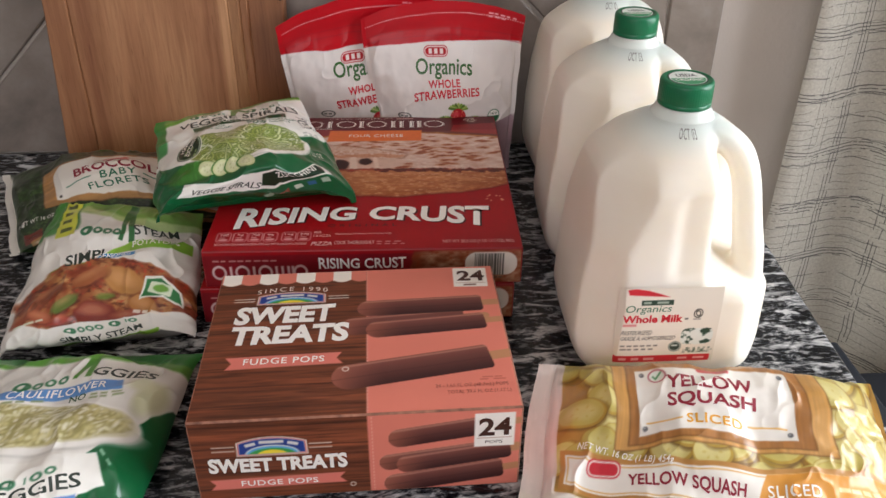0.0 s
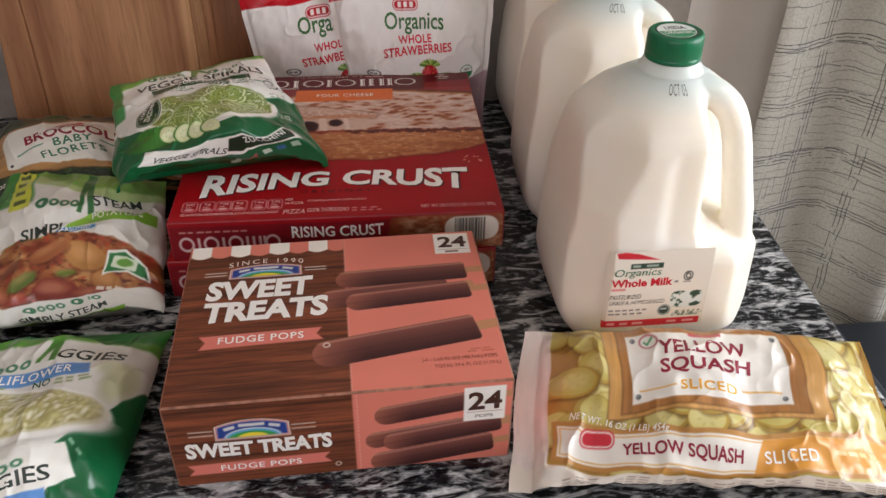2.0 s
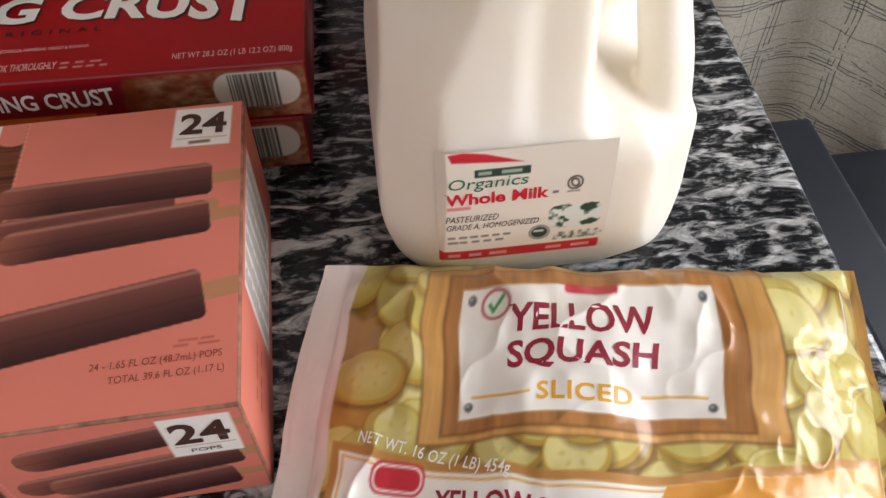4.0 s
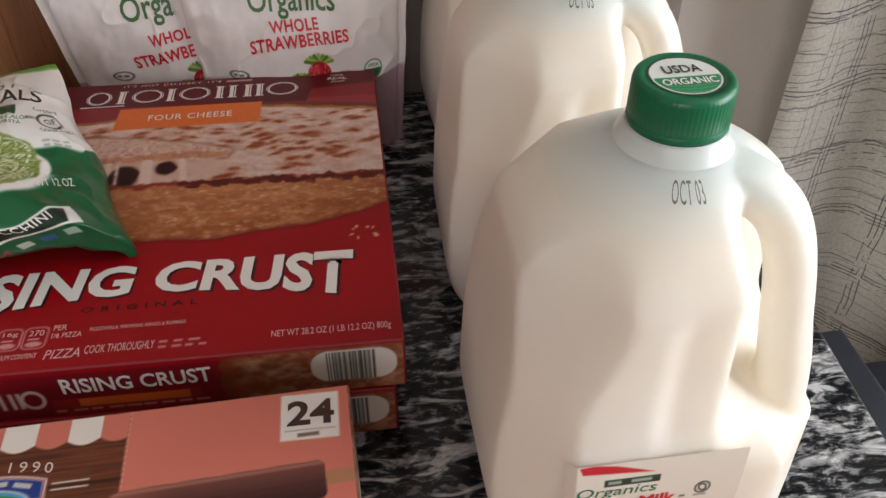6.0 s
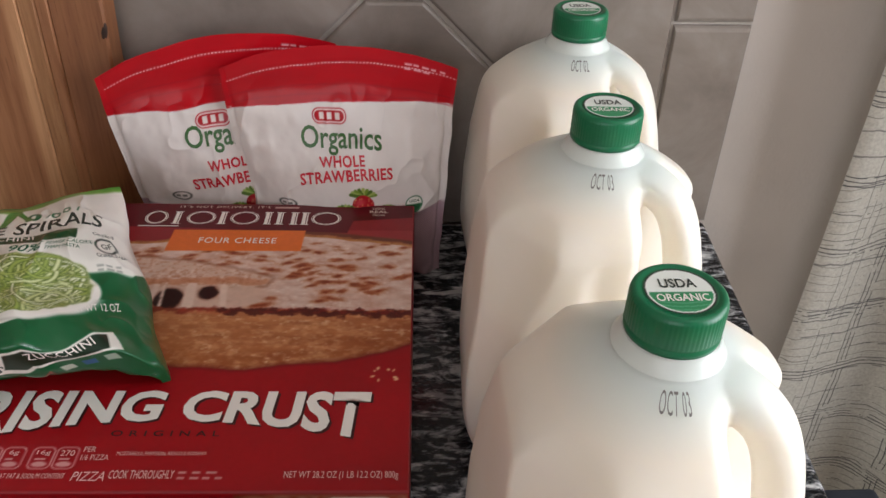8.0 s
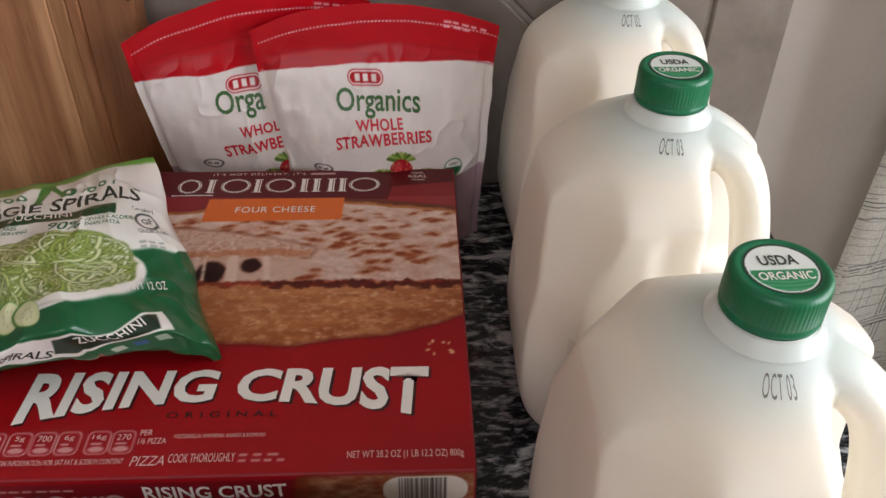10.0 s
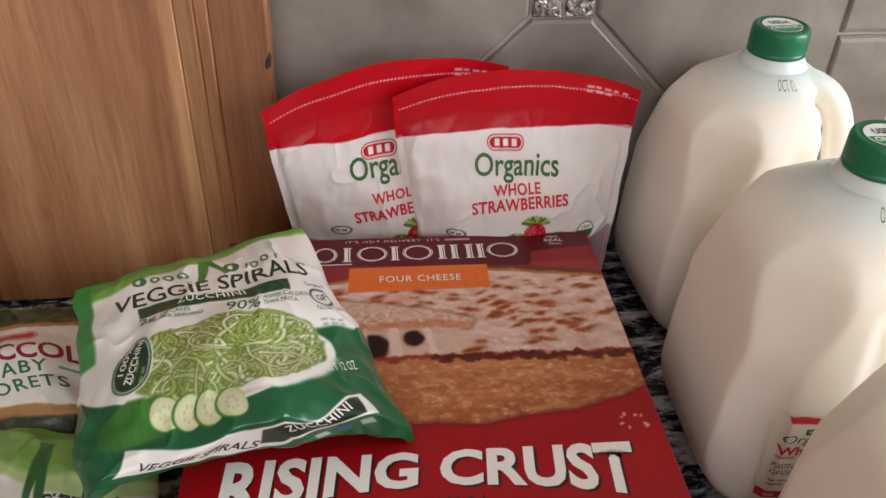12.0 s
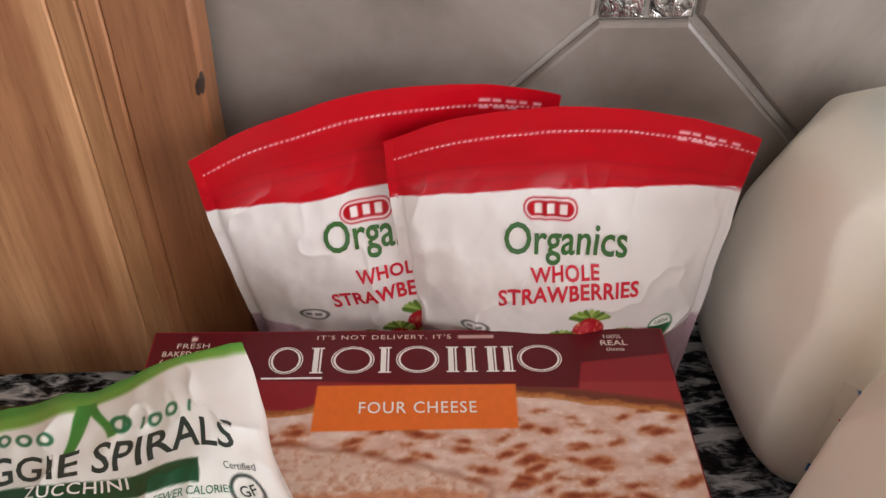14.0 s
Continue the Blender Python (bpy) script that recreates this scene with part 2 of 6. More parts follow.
def slab(poly, depth, chamfer, facing):
    """A plate with eased edges from a convex outline; facing() places (x, y, out)."""
    cx, cy = sum(p[0] for p in poly) / len(poly), sum(p[1] for p in poly) / len(poly)
    bm = bmesh.new()
    rings = []
    for inset, out in ((0, 0), (0, depth - chamfer), (chamfer * 0.4, depth - chamfer * 0.35), (chamfer, depth)):
        ring = []
        for x, y in poly:
            d = max(1e-6, math.hypot(x - cx, y - cy))
            k = 1 - 1.3 * inset / d
            ring.append(bm.verts.new(facing(cx + (x - cx) * k, cy + (y - cy) * k, out)))
        rings.append(ring)
    n = len(poly)
    for a, c in zip(rings, rings[1:]):
        for i in range(n):
            bm.faces.new((a[i], a[(i + 1) % n], c[(i + 1) % n], c[i]))
    bm.faces.new(rings[-1])
    bmesh.ops.recalc_face_normals(bm, faces=bm.faces[:])
    return bm


# ---- print: flat artwork worked out by rule and carried by the surface ----
class Canvas:
    def __init__(self, w, h, res, colour, seed=1):
        self.w, self.h, self.res = w, h, res
        self.nx, self.ny = int(w / res) + 1, int(h / res) + 1
        self.X, self.Y = np.meshgrid(np.linspace(0, w, self.nx), np.linspace(0, h, self.ny))
        self.img = np.zeros((self.ny, self.nx, 3)) + np.array(hexa(colour))
        self.rng = np.random.default_rng(seed)

    def noise(self, sx, sy=None, octaves=3):
        sy, total, amp, out = sy or sx, 0.0, 1.0, 0.0
        for _ in range(octaves):
            gx, gy = int(self.w / sx) + 3, int(self.h / sy) + 3
            g = self.rng.random((gy, gx)) * 2 - 1
            u, v2 = self.X / sx, self.Y / sy
            i, j = u.astype(int), v2.astype(int)
            fu, fv = u - i, v2 - j
            fu, fv = fu * fu * (3 - 2 * fu), fv * fv * (3 - 2 * fv)
            out = out + amp * ((g[j, i] * (1 - fu) + g[j, i + 1] * fu) * (1 - fv) + (g[j + 1, i] * (1 - fu) + g[j + 1, i + 1] * fu) * fv)
            total, amp, sx, sy = total + amp, amp * 0.55, sx / 2, sy / 2
        return out / total

    def lay(self, d, colour, alpha=1.0, soft=0.0, within=None):
        """Ink wherever the distance field d is below zero."""
        m = np.clip(0.5 - d / (self.res * 1.1 + soft), 0, 1) * alpha
        if within is not None:
            m = m * within
        c = np.array(hexa(colour)) if isinstance(colour, str) else colour
        self.img = self.img * (1 - m[..., None]) + c * m[..., None]
        return m

    def turned(self, cx, cy, ang):
        c, s = math.cos(radians(ang)), math.sin(radians(ang))
        x, y = self.X - cx, self.Y - cy
        return x * c + y * s, -x * s + y * c

    def box(self, x0, y0, x1, y1, r=0.0, ang=0.0):
        x, y = self.turned((x0 + x1) / 2, (y0 + y1) / 2, ang)
        qx, qy = np.abs(x) - (x1 - x0) / 2 + r, np.abs(y) - (y1 - y0) / 2 + r
        return np.hypot(np.maximum(qx, 0), np.maximum(qy, 0)) + np.minimum(np.maximum(qx, qy), 0) - r

    def oval(self, cx, cy, rx, ry, ang=0.0):
        x, y = self.turned(cx, cy, ang)
        return (np.hypot(x / rx, y / ry) - 1) * min(rx, ry)

    def stick(self, x0, y0, x1, y1, r):
        dx, dy = x1 - x0, y1 - y0
        t = np.clip(((self.X - x0) * dx + (self.Y - y0) * dy) / (dx * dx + dy * dy), 0, 1)
        return np.hypot(self.X - x0 - t * dx, self.Y - y0 - t * dy) - r, t

    def shape(self, pts):
        d, inside = None, np.zeros(self.X.shape, bool)
        for (x0, y0), (x1, y1) in zip(pts, pts[1:] + pts[:1]):
            e, _ = self.stick(x0, y0, x1, y1, 0)
            d = e if d is None else np.minimum(d, e)
            if y0 != y1:
                cross = ((self.Y < y0) != (self.Y < y1)) & (self.X < x0 + (self.Y - y0) * (x1 - x0) / (y1 - y0))
                inside ^= cross
        return np.where(inside, -d, d)

    def mottle(self, amount, sx, sy=None, within=None):
        k = 1 + amount * self.noise(sx, sy)[..., None]
        if within is not None:
            k = 1 + (k - 1) * within[..., None]
        self.img = np.clip(self.img * k, 0, 1)

    def bars(self, x, y, w, h, colour, words=4, alpha=1.0, ang=0.0):
        """Writing too small to read: bars of its size."""
        rr, at, i = random.Random(int(x * 7 + y * 13)), 0.0, 0
        c, s = math.cos(radians(ang)), math.sin(radians(ang))
        while i < words:
            wd = w / words * rr.uniform(0.55, 0.9)
            mx, my = x + (at + wd / 2) * c, y + (at + wd / 2) * s
            self.lay(self.box(mx - wd / 2, my - h / 2, mx + wd / 2, my + h / 2, 0.1, ang), colour, alpha * 0.85)
            at += w / words
            i += 1


class Sheet:
    """A printed surface: places and normals on a grid, in the local metres of its thing."""

    def __init__(self, w, h, G):
        self.w, self.h, self.G = w, h, G
        du, dv = np.gradient(G, axis=1), np.gradient(G, axis=0)
        n = np.cross(du, dv)
        self.N = n / np.maximum(np.linalg.norm(n, axis=2, keepdims=True), 1e-12)

    def at(self, x, y, off):
        ny, nx = self.G.shape[:2]
        u, v2 = np.clip(np.asarray(x) / self.w * (nx - 1), 0, nx - 1.001), np.clip(np.asarray(y) / self.h * (ny - 1), 0, ny - 1.001)
        i, j = u.astype(int), v2.astype(int)
        fu, fv = (u - i)[..., None], (v2 - j)[..., None]

        def mix(A):
            return (A[j, i] * (1 - fu) + A[j, i + 1] * fu) * (1 - fv) + (A[j + 1, i] * (1 - fu) + A[j + 1, i + 1] * fu) * fv
        return mix(self.G) + mix(self.N) * off


def grid_mesh(name, G, material, parent, canvas=None, label="", flip=False, smooth=True):
    ny, nx = G.shape[:2]
    me = bpy.data.meshes.new(name)
    idx = np.arange(nx * ny).reshape(ny, nx)
    q = np.stack([idx[:-1, :-1], idx[:-1, 1:], idx[1:, 1:], idx[1:, :-1]], -1).reshape(-1, 4)
    if flip:
        q = q[:, ::-1]
    me.vertices.add(nx * ny)
    me.vertices.foreach_set("co", np.ascontiguousarray(G.reshape(-1), np.float32))
    me.loops.add(q.size)
    me.loops.foreach_set("vertex_index", np.ascontiguousarray(q.reshape(-1), np.int32))
    me.polygons.add(len(q))
    me.polygons.foreach_set("loop_start", np.arange(0, q.size, 4, dtype=np.int32))
    if smooth:
        me.polygons.foreach_set("use_smooth", np.ones(len(q), bool))
    me.update()
    me.validate()
    if canvas is not None:
        a = me.color_attributes.new("print", "FLOAT_COLOR", "POINT")
        s = np.clip(canvas.img.reshape(-1, 3), 0, 1)
        l = np.where(s > 0.04045, ((s + 0.055) / 1.055) ** 2.4, s / 12.92)
        a.data.foreach_set("color", np.ascontiguousarray(np.concatenate([l, np.ones((len(l), 1))], 1).reshape(-1), np.float32))
    me.materials.append(material)
    ob = new(name, me)
    ob.parent = parent
    if label:
        tagged(ob, label)
    return ob


def flat_sheet(canvas, origin, right, up):
    """A flat printed panel; origin is its lower left corner, right and up are unit vectors."""
    o, r, u = np.array(origin), np.array(right), np.array(up)
    return Sheet(canvas.w, canvas.h, o + (canvas.X[..., None] * r + canvas.Y[..., None] * u) / 1000)


def letters(text, bold=0.0, gap=1.0):
    cu = bpy.data.curves.new("type", "FONT")
    cu.body, cu.size, cu.offset, cu.space_character, cu.resolution_u = text, 1.0, bold, gap, 3
    ob = bpy.data.objects.new("type", cu)
    me = bpy.data.meshes.new_from_object(ob)
    bm = bmesh.new()
    bm.from_mesh(me)
    bpy.data.objects.remove(ob)
    bpy.data.curves.remove(cu)
    bpy.data.meshes.remove(me)
    return bm


def lettering(sheet, parent, text, x, y, w, h, material, bold=0.012, gap=1.0, shear=0.0, arc=0.0, ang=0.0, off=0.00025, fine=5.0, name="lettering", flare=0.0, drop=0.0):
    """Words as thin raised ink, in a box w by h mm whose lower left corner lies at (x, y) on the sheet."""
    bm = letters(text, bold, gap)
    xs, ys = [q.co.x for q in bm.verts], [q.co.y for q in bm.verts]
    x0, x1, y0, y1 = min(xs), max(xs), min(ys), max(ys)
    bmesh.ops.triangulate(bm, faces=bm.faces[:])
    for q in bm.verts:
        u, t = (q.co.x - x0) / (x1 - x0), (q.co.y - y0) / (y1 - y0)
        q.co.x, q.co.y = u * w + t * h * shear, t * h * (1 + flare * (2 * abs(u - 0.5)) ** 2) - arc * (2 * u - 1) ** 2 - drop * (1 - t) * (2 * u - 1) ** 2
    for _ in range(3):
        long = [e for e in bm.edges if e.calc_length() > fine]
        if not long:
            break
        bmesh.ops.subdivide_edges(bm, edges=long, cuts=1)
        bmesh.ops.triangulate(bm, faces=[f for f in bm.faces if len(f.verts) > 3])
    c, s = math.cos(radians(ang)), math.sin(radians(ang))
    co = np.array([q.co[:2] for q in bm.verts])
    P = sheet.at(x + co[:, 0] * c - co[:, 1] * s, y + co[:, 0] * s + co[:, 1] * c, off)
    for q, p in zip(bm.verts, P):
        q.co = p
    return part(name, bm, material, parent)


# ---- the room ----
WY, TY = 1.140, 1.130          # painted wall, face of the tiles
ZF, ZC = -0.91, 1.60           # floor and ceiling
X0, X1, Y0 = -2.2, 2.1, -2.5

structure("floor", block(X0 - 0.1, Y0 - 0.1, ZF - 0.1, X1 + 0.1, WY + 0.15, ZF), FLOOR, "brown wooden floor of the kitchen", "floor")
structure("ceiling", block(X0 - 0.1, Y0 - 0.1, ZC, X1 + 0.1, WY + 0.15, ZC + 0.1), CEIL, "plain white ceiling", "ceiling")
structure("wall_west", block(X0 - 0.12, Y0, ZF, X0, WY, ZC), WALL, "plain painted wall", "wall")
bm = bmesh.new()
for ya, yb, za, zb in ((Y0, -0.60, ZF, ZC), (0.84, WY, ZF, ZC), (-0.60, 0.84, 1.56, ZC)):
    bmesh.ops.create_cube(bm, size=1, matrix=Matrix.Translation((X1 + 0.06, (ya + yb) / 2, (za + zb) / 2)) @ Matrix.Diagonal((0.12, yb - ya, zb - za, 1)))
structure("wall_east", bm, WALL, "plain painted wall with an open glazed doorway", "wall")


def holed_wall(name, y0, y1, xa, xb, za, zb, label):
    bm = bmesh.new()
    for r in ((X0 - 0.12, xa, ZF, ZC), (xb, X1 + 0.12, ZF, ZC), (xa, xb, ZF, za), (xa, xb, zb, ZC)):
        if r[3] - r[2] > 1e-3:
            bmesh.ops.create_cube(bm, size=1, matrix=Matrix.Translation(((r[0] + r[1]) / 2, (y0 + y1) / 2, (r[2] + r[3]) / 2)) @ Matrix.Diagonal((r[1] - r[0], y1 - y0, r[3] - r[2], 1)))
    return structure(name, bm, WALL, label, "wall")


WX0, WX1, WZ0, WZ1 = 0.86, 1.86, -0.30, 1.15
holed_wall("wall_north", WY, WY + 0.14, WX0, WX1, WZ0, WZ1, "painted wall with orange-peel texture behind the counter")
# unseen wall closing the room; its opening is added for the fill lamp
holed_wall("wall_south", Y0 - 0.12, Y0, -1.8, 0.0, ZF, 1.56, "plain unseen wall with an added opening for the fill light")
win = thing("window_1", Matrix.Translation((WX0, WY, WZ0)), "white vinyl window behind the checked curtain", "window", kind="structure")
ww, wh = WX1 - WX0, WZ1 - WZ0
for n, r in (("frame_side", (0, 0.02, 0, 0.05, 0.09, wh)), ("frame_side", (ww - 0.05, 0.02, 0, ww, 0.09, wh)), ("frame_rail", (0.05, 0.02, 0, ww - 0.05, 0.09, 0.05)),
             ("frame_rail", (0.05, 0.02, wh - 0.05, ww - 0.05, 0.09, wh)), ("meeting_rail", (0.05, 0.03, wh / 2 - 0.02, ww - 0.05, 0.08, wh / 2 + 0.02))):
    part(n, block(*r, 0.004), FRAME, win)

# ground outside
structure("ground", block(-60, -60, ZF - 0.5, 60, 60, ZF - 0.2), plain("lawn", "66704A", 0.9, 0.3, 1.5), "pale lawn outside the window", "ground")

# counter: the right end runs a little askew of the wall
bm = bmesh.new()
top = [(-1.5, 0.455), (0.405, 0.455), (0.4365, TY), (-1.5, TY)]
lo = [bm.verts.new((x, y, -0.032)) for x, y in top]
hi = [bm.verts.new((x, y, 0.0)) for x, y in top]
bm.faces.new(lo[::-1])
bm.faces.new(hi)
for i in range(4):
    bm.faces.new((lo[i], lo[(i + 1) % 4], hi[(i + 1) % 4], hi[i]))
bmesh.ops.bevel(bm, geom=[e for e in bm.edges if max(q.co.y for q in e.verts) < TY - 0.01 or abs(e.verts[0].co.x - e.verts[1].co.x) < 0.05], offset=0.005, segments=3, profile=0.5, affect="EDGES")
structure("countertop", bm, GRANITE, "polished black and white speckled granite countertop", "countertop")
cab = thing("base_cabinet", Matrix.Translation((0, 0, ZF)), "plain painted base cabinet under the granite counter", "cabinet", kind="structure")
part("body", block(-1.45, 0.50, 0.09, 0.385, TY, 0.877), CABINET, cab)
part("toe_kick", block(-1.45, 0.56, 0.0, 0.37, TY, 0.09), METAL, cab)
for i in range(4):
    part("door", block(-1.44 + i * 0.456, 0.482, 0.10, -1.44 + i * 0.456 + 0.448, 0.50, 0.865, 0.004), CABINET, cab)

# ---- backsplash: large tiles laid on the diagonal, a mosaic of glass at their corners, a straight border at the end ----
splash = structure("backsplash", block(-1.5, 1.1335, 0.0, 0.4365, WY, 0.62), GROUT, "grey-beige ceramic tile backsplash laid diagonally with pale grout", "backsplash")
JX, EX, GX, GZ, HD, GAP = 0.3655, 0.4365, 0.122, 0.2545, 0.222, 0.0022
face = lambda x, z, out: (x, 1.1335 - out, z)
for i in range(-8, 3):
    for j in range(-2, 4):
        if (i + j) % 2:
            cx, cz = GX + i * HD, GZ + j * HD
            h = HD - GAP * 1.3
            diamond = [(cx + h, cz), (cx, cz + h), (cx - h, cz), (cx, cz - h)]
            cut = HD - 0.0275
            side, head, foot = (cut if j == 0 else HD), (cut if j == -1 else HD), (cut if j == 1 else HD)
            keep = [(1, 0, min(cx + side, JX - GAP)), (-1, 0, -max(cx - side, -1.5)), (0, 1, min(cz + head, 0.62)), (0, -1, -max(cz - foot, 0.002))]
            poly = clip(diamond, keep)
            if poly and max(p[0] for p in poly) - min(p[0] for p in poly) > 0.012:
                part("tile", slab(poly, 0.0045, 0.0028, face), TILE, splash)
for k in range(3):
    z0, z1 = (0.002, 0.21, 0.417)[k], (0.207, 0.414, 0.62)[k]
    part("border_tile", slab([(JX + GAP * 0.4, z0), (EX - 0.001, z0), (EX - 0.001, z1), (JX + GAP * 0.4, z1)], 0.006, 0.004, face), TILE, splash)
for i in range(-8, 2):
    for j in (0,):
        cx, cz = GX + i * HD, GZ + j * HD
        if (i + j) % 2 == 0 and 0.03 < cz < 0.6 and cx < JX - 0.03:
            for a in (-1, 1):
                for c in (-1, 1):
                    px, pz = cx + a * 0.0136, cz + c * 0.0136
                    part("glass_mosaic", slab([(px - 0.0118, pz - 0.0118), (px + 0.0118, pz - 0.0118), (px + 0.0118, pz + 0.0118), (px - 0.0118, pz + 0.0118)], 0.005, 0.0014, face), MIRROR_GLASS, splash)

# ---- curtain ----
curtain = thing("curtain", Matrix.Translation((0.536, 1.085, ZF)), "off-white linen curtain with a dark hand-drawn check, hanging in deep folds", "curtain")
nu, nv = 240, 60
s = np.linspace(0, 1.15, nu)
FOLD_AT = [0, 0.02, 0.05, 0.10, 0.135, 0.16, 0.25, 0.275, 0.30, 0.37, 0.41, 0.50, 0.54, 0.63, 0.67, 0.76, 0.80, 0.89, 0.93, 1.02, 1.06, 1.15]
FOLD_TURN = [-0.5, 0.25, 0.30, 0.10, -0.3, -0.95, -0.85, 0.3, 1.15, 1.0, -0.85, -0.9, 1.0, 0.95, -0.9, -0.9, 1.0, 0.9, -0.9, -0.8, 0.9, 0.8]
xs, ys = np.zeros(nu), np.zeros(nu)
for i in range(1, nu):
    a = np.interp(s[i], FOLD_AT, FOLD_TURN)
    xs[i], ys[i] = xs[i - 1] + math.cos(a) * (s[1] - s[0]), ys[i - 1] + math.sin(a) * (s[1] - s[0])
zz = np.linspace(0.02, 2.40, nv)
flare = 1 - 0.10 * (zz / 2.4)
G = np.stack([xs[None] * flare[:, None], (ys[None] - 0.0) * (0.8 + 0.35 * (1 - zz / 2.4))[:, None] + 0.006 * np.sin(xs[None] * 30 + zz[:, None] * 4), np.repeat(zz[:, None], nu, 1)], -1)
cloth = grid_mesh("cloth", G, LINEN, curtain)
uvl = cloth.data.uv_layers.new(name="cloth")
vi = np.zeros(len(cloth.data.loops), np.int32)
cloth.data.loops.foreach_get("vertex_index", vi)
uvl.data.foreach_set("uv", np.stack([s[vi % nu], zz[vi // nu]], -1).astype(np.float32).reshape(-1))
bm = bmesh.new()
bmesh.ops.create_cone(bm, segments=20, radius1=0.012, radius2=0.012, depth=2.0, cap_ends=True, matrix=Matrix.Translation((1.3, 1.07, ZF + 2.43)) @ pose(0, 0, 0, 0, 90, 0))
rod = tagged(part("curtain_rod", bm, METAL), "dark metal curtain rod above the window", "curtain rod", kind="structure")

# ---- counter stool beyond the end of the counter ----
stool = thing("counter_stool", Matrix.Translation((0.800, 0.780, ZF)), "dark navy counter stool beside the granite counter", "stool")
part("seat", block(-0.165, -0.21, 0.55, 0.21, 0.205, 0.61, 0.012, 3), NAVY, stool, smooth=True)
part("seat_frame", block(-0.19, -0.19, 0.52, 0.19, 0.19, 0.55, 0.005), METAL, stool)
part("side_rail", block(-0.228, -0.21, 0.56, -0.167, 0.212, 0.66, 0.006, 3), NAVY, stool, "raised dark navy rail along the seat")
for sx in (-1, 1):
    for sy in (-1, 1):
        part("leg", block(sx * 0.17 - 0.015, sy * 0.17 - 0.015, 0.0, sx * 0.17 + 0.015, sy * 0.17 + 0.015, 0.52, 0.004), METAL, stool)
    part("stretcher", block(sx * 0.17 - 0.01, -0.155, 0.20, sx * 0.17 + 0.01, 0.155, 0.22, 0.003), METAL, stool)

# ---- cutting board against the backsplash ----
board = thing("cutting_board", Matrix.Translation((-0.246, 1.088, 0.0)) @ pose(0, 0, 0, -1.9, 0, 0), "thick oiled acacia cutting board leaning on the tiles", "cutting board")


def plank(x0, x1, front, material, wavy=0.0, left_slant=0.0, name="plank"):
    """A sawn strip of the board, standing on end; wavy lets its right edge wander as the trunk's outside did."""
    bm = bmesh.new()
    rows = []
    for k in range(29):
        z = 0.002 + 0.418 * k / 28
        wob = wavy * (math.sin(z * 23 + 1.0) * 0.6 + math.sin(z * 61) * 0.3 + math.sin(z * 9 + 2) * 0.7)
        sl = left_slant * (0.10 - min(z, 0.2)) / 0.2
        rows.append([bm.verts.new(p) for p in ((x0 + sl, 0.028, z), (x0 + sl, front + 0.0012, z), (x0 + sl + 0.0012, front, z), (x1 + wob - 0.0022, front, z), (x1 + wob, front + 0.0022, z), (x1 + wob, 0.028, z))])
    for a, c in zip(rows, rows[1:]):
        for e in range(6):
            bm.faces.new((a[e], a[(e + 1) % 6], c[(e + 1) % 6], c[e]))
    bm.faces.new(rows[0])
    bm.faces.new(rows[-1])
    bmesh.ops.recalc_face_normals(bm, faces=bm.faces[:])
    return part(name, bm, material, board)


for x0, x1, mat in ((-0.146, -0.112, WOOD_EDGE), (-0.11198, 0.0715, WOOD)):
    plank(x0, x1, -0.002, mat, left_slant=-0.012 if x0 < -0.14 else 0.0)
plank(0.0705, 0.0858, -0.0016, WOOD_DARK, 0.0010, name="heart_strip")
plank(0.0845, 0.0958, -0.0010, WOOD_EDGE, 0.001)
plank(0.0945, 0.1375, -0.0004, WOOD_BROWN, 0.0016)
bm = bmesh.new()
bmesh.ops.create_icosphere(bm, subdivisions=2, radius=0.006, matrix=Matrix.Translation((0.1335, 0.001, 0.211)) @ pose(0, 0, 0, 0, 12, 0) @ Matrix.Diagonal((0.5, 0.3, 1.5, 1)))
part("knot", bm, plain("knot_wood", "2E1A0E", 0.7, 0.3, 200), board, "dark knot")

# ---- milk jugs ----
HA = radians(34)      # the handle's bearing, clockwise from the jug's right


def jug_profile(z):
    """Half width and squareness of the jug at height z."""
    zs = [0.000, 0.003, 0.010, 0.022, 0.040, 0.090, 0.104, 0.116, 0.150, 0.160, 0.172, 0.183, 0.193, 0.2055, 0.2145, 0.2205, 0.2245, 0.2275, 0.236]
    al = [0.056, 0.0635, 0.0715, 0.0775, 0.0806, 0.0787, 0.0774, 0.0759, 0.0727, 0.0718, 0.0707, 0.0690, 0.0640, 0.0505, 0.0390, 0.0285, 0.0225, 0.0200, 0.0195]
    nl = [3.4, 3.6, 4.0, 4.8, 6.0, 8.2, 8.8, 9.0, 8.6, 8.0, 6.5, 4.6, 3.2, 2.4, 2.0, 2.0, 2.0, 2.0, 2.0]
    return np.interp(z, zs, al), np.interp(z, zs, nl)


def jug_cut(z):
    """How far from the axis the flat facets across the four corners lie."""
    return np.interp(z, [0.0, 0.030, 0.060, 0.135, 0.190, 0.206, 0.216, 0.236], [0.100, 0.0930, 0.0915, 0.0880, 0.0680, 0.0545, 0.0420, 0.0420])


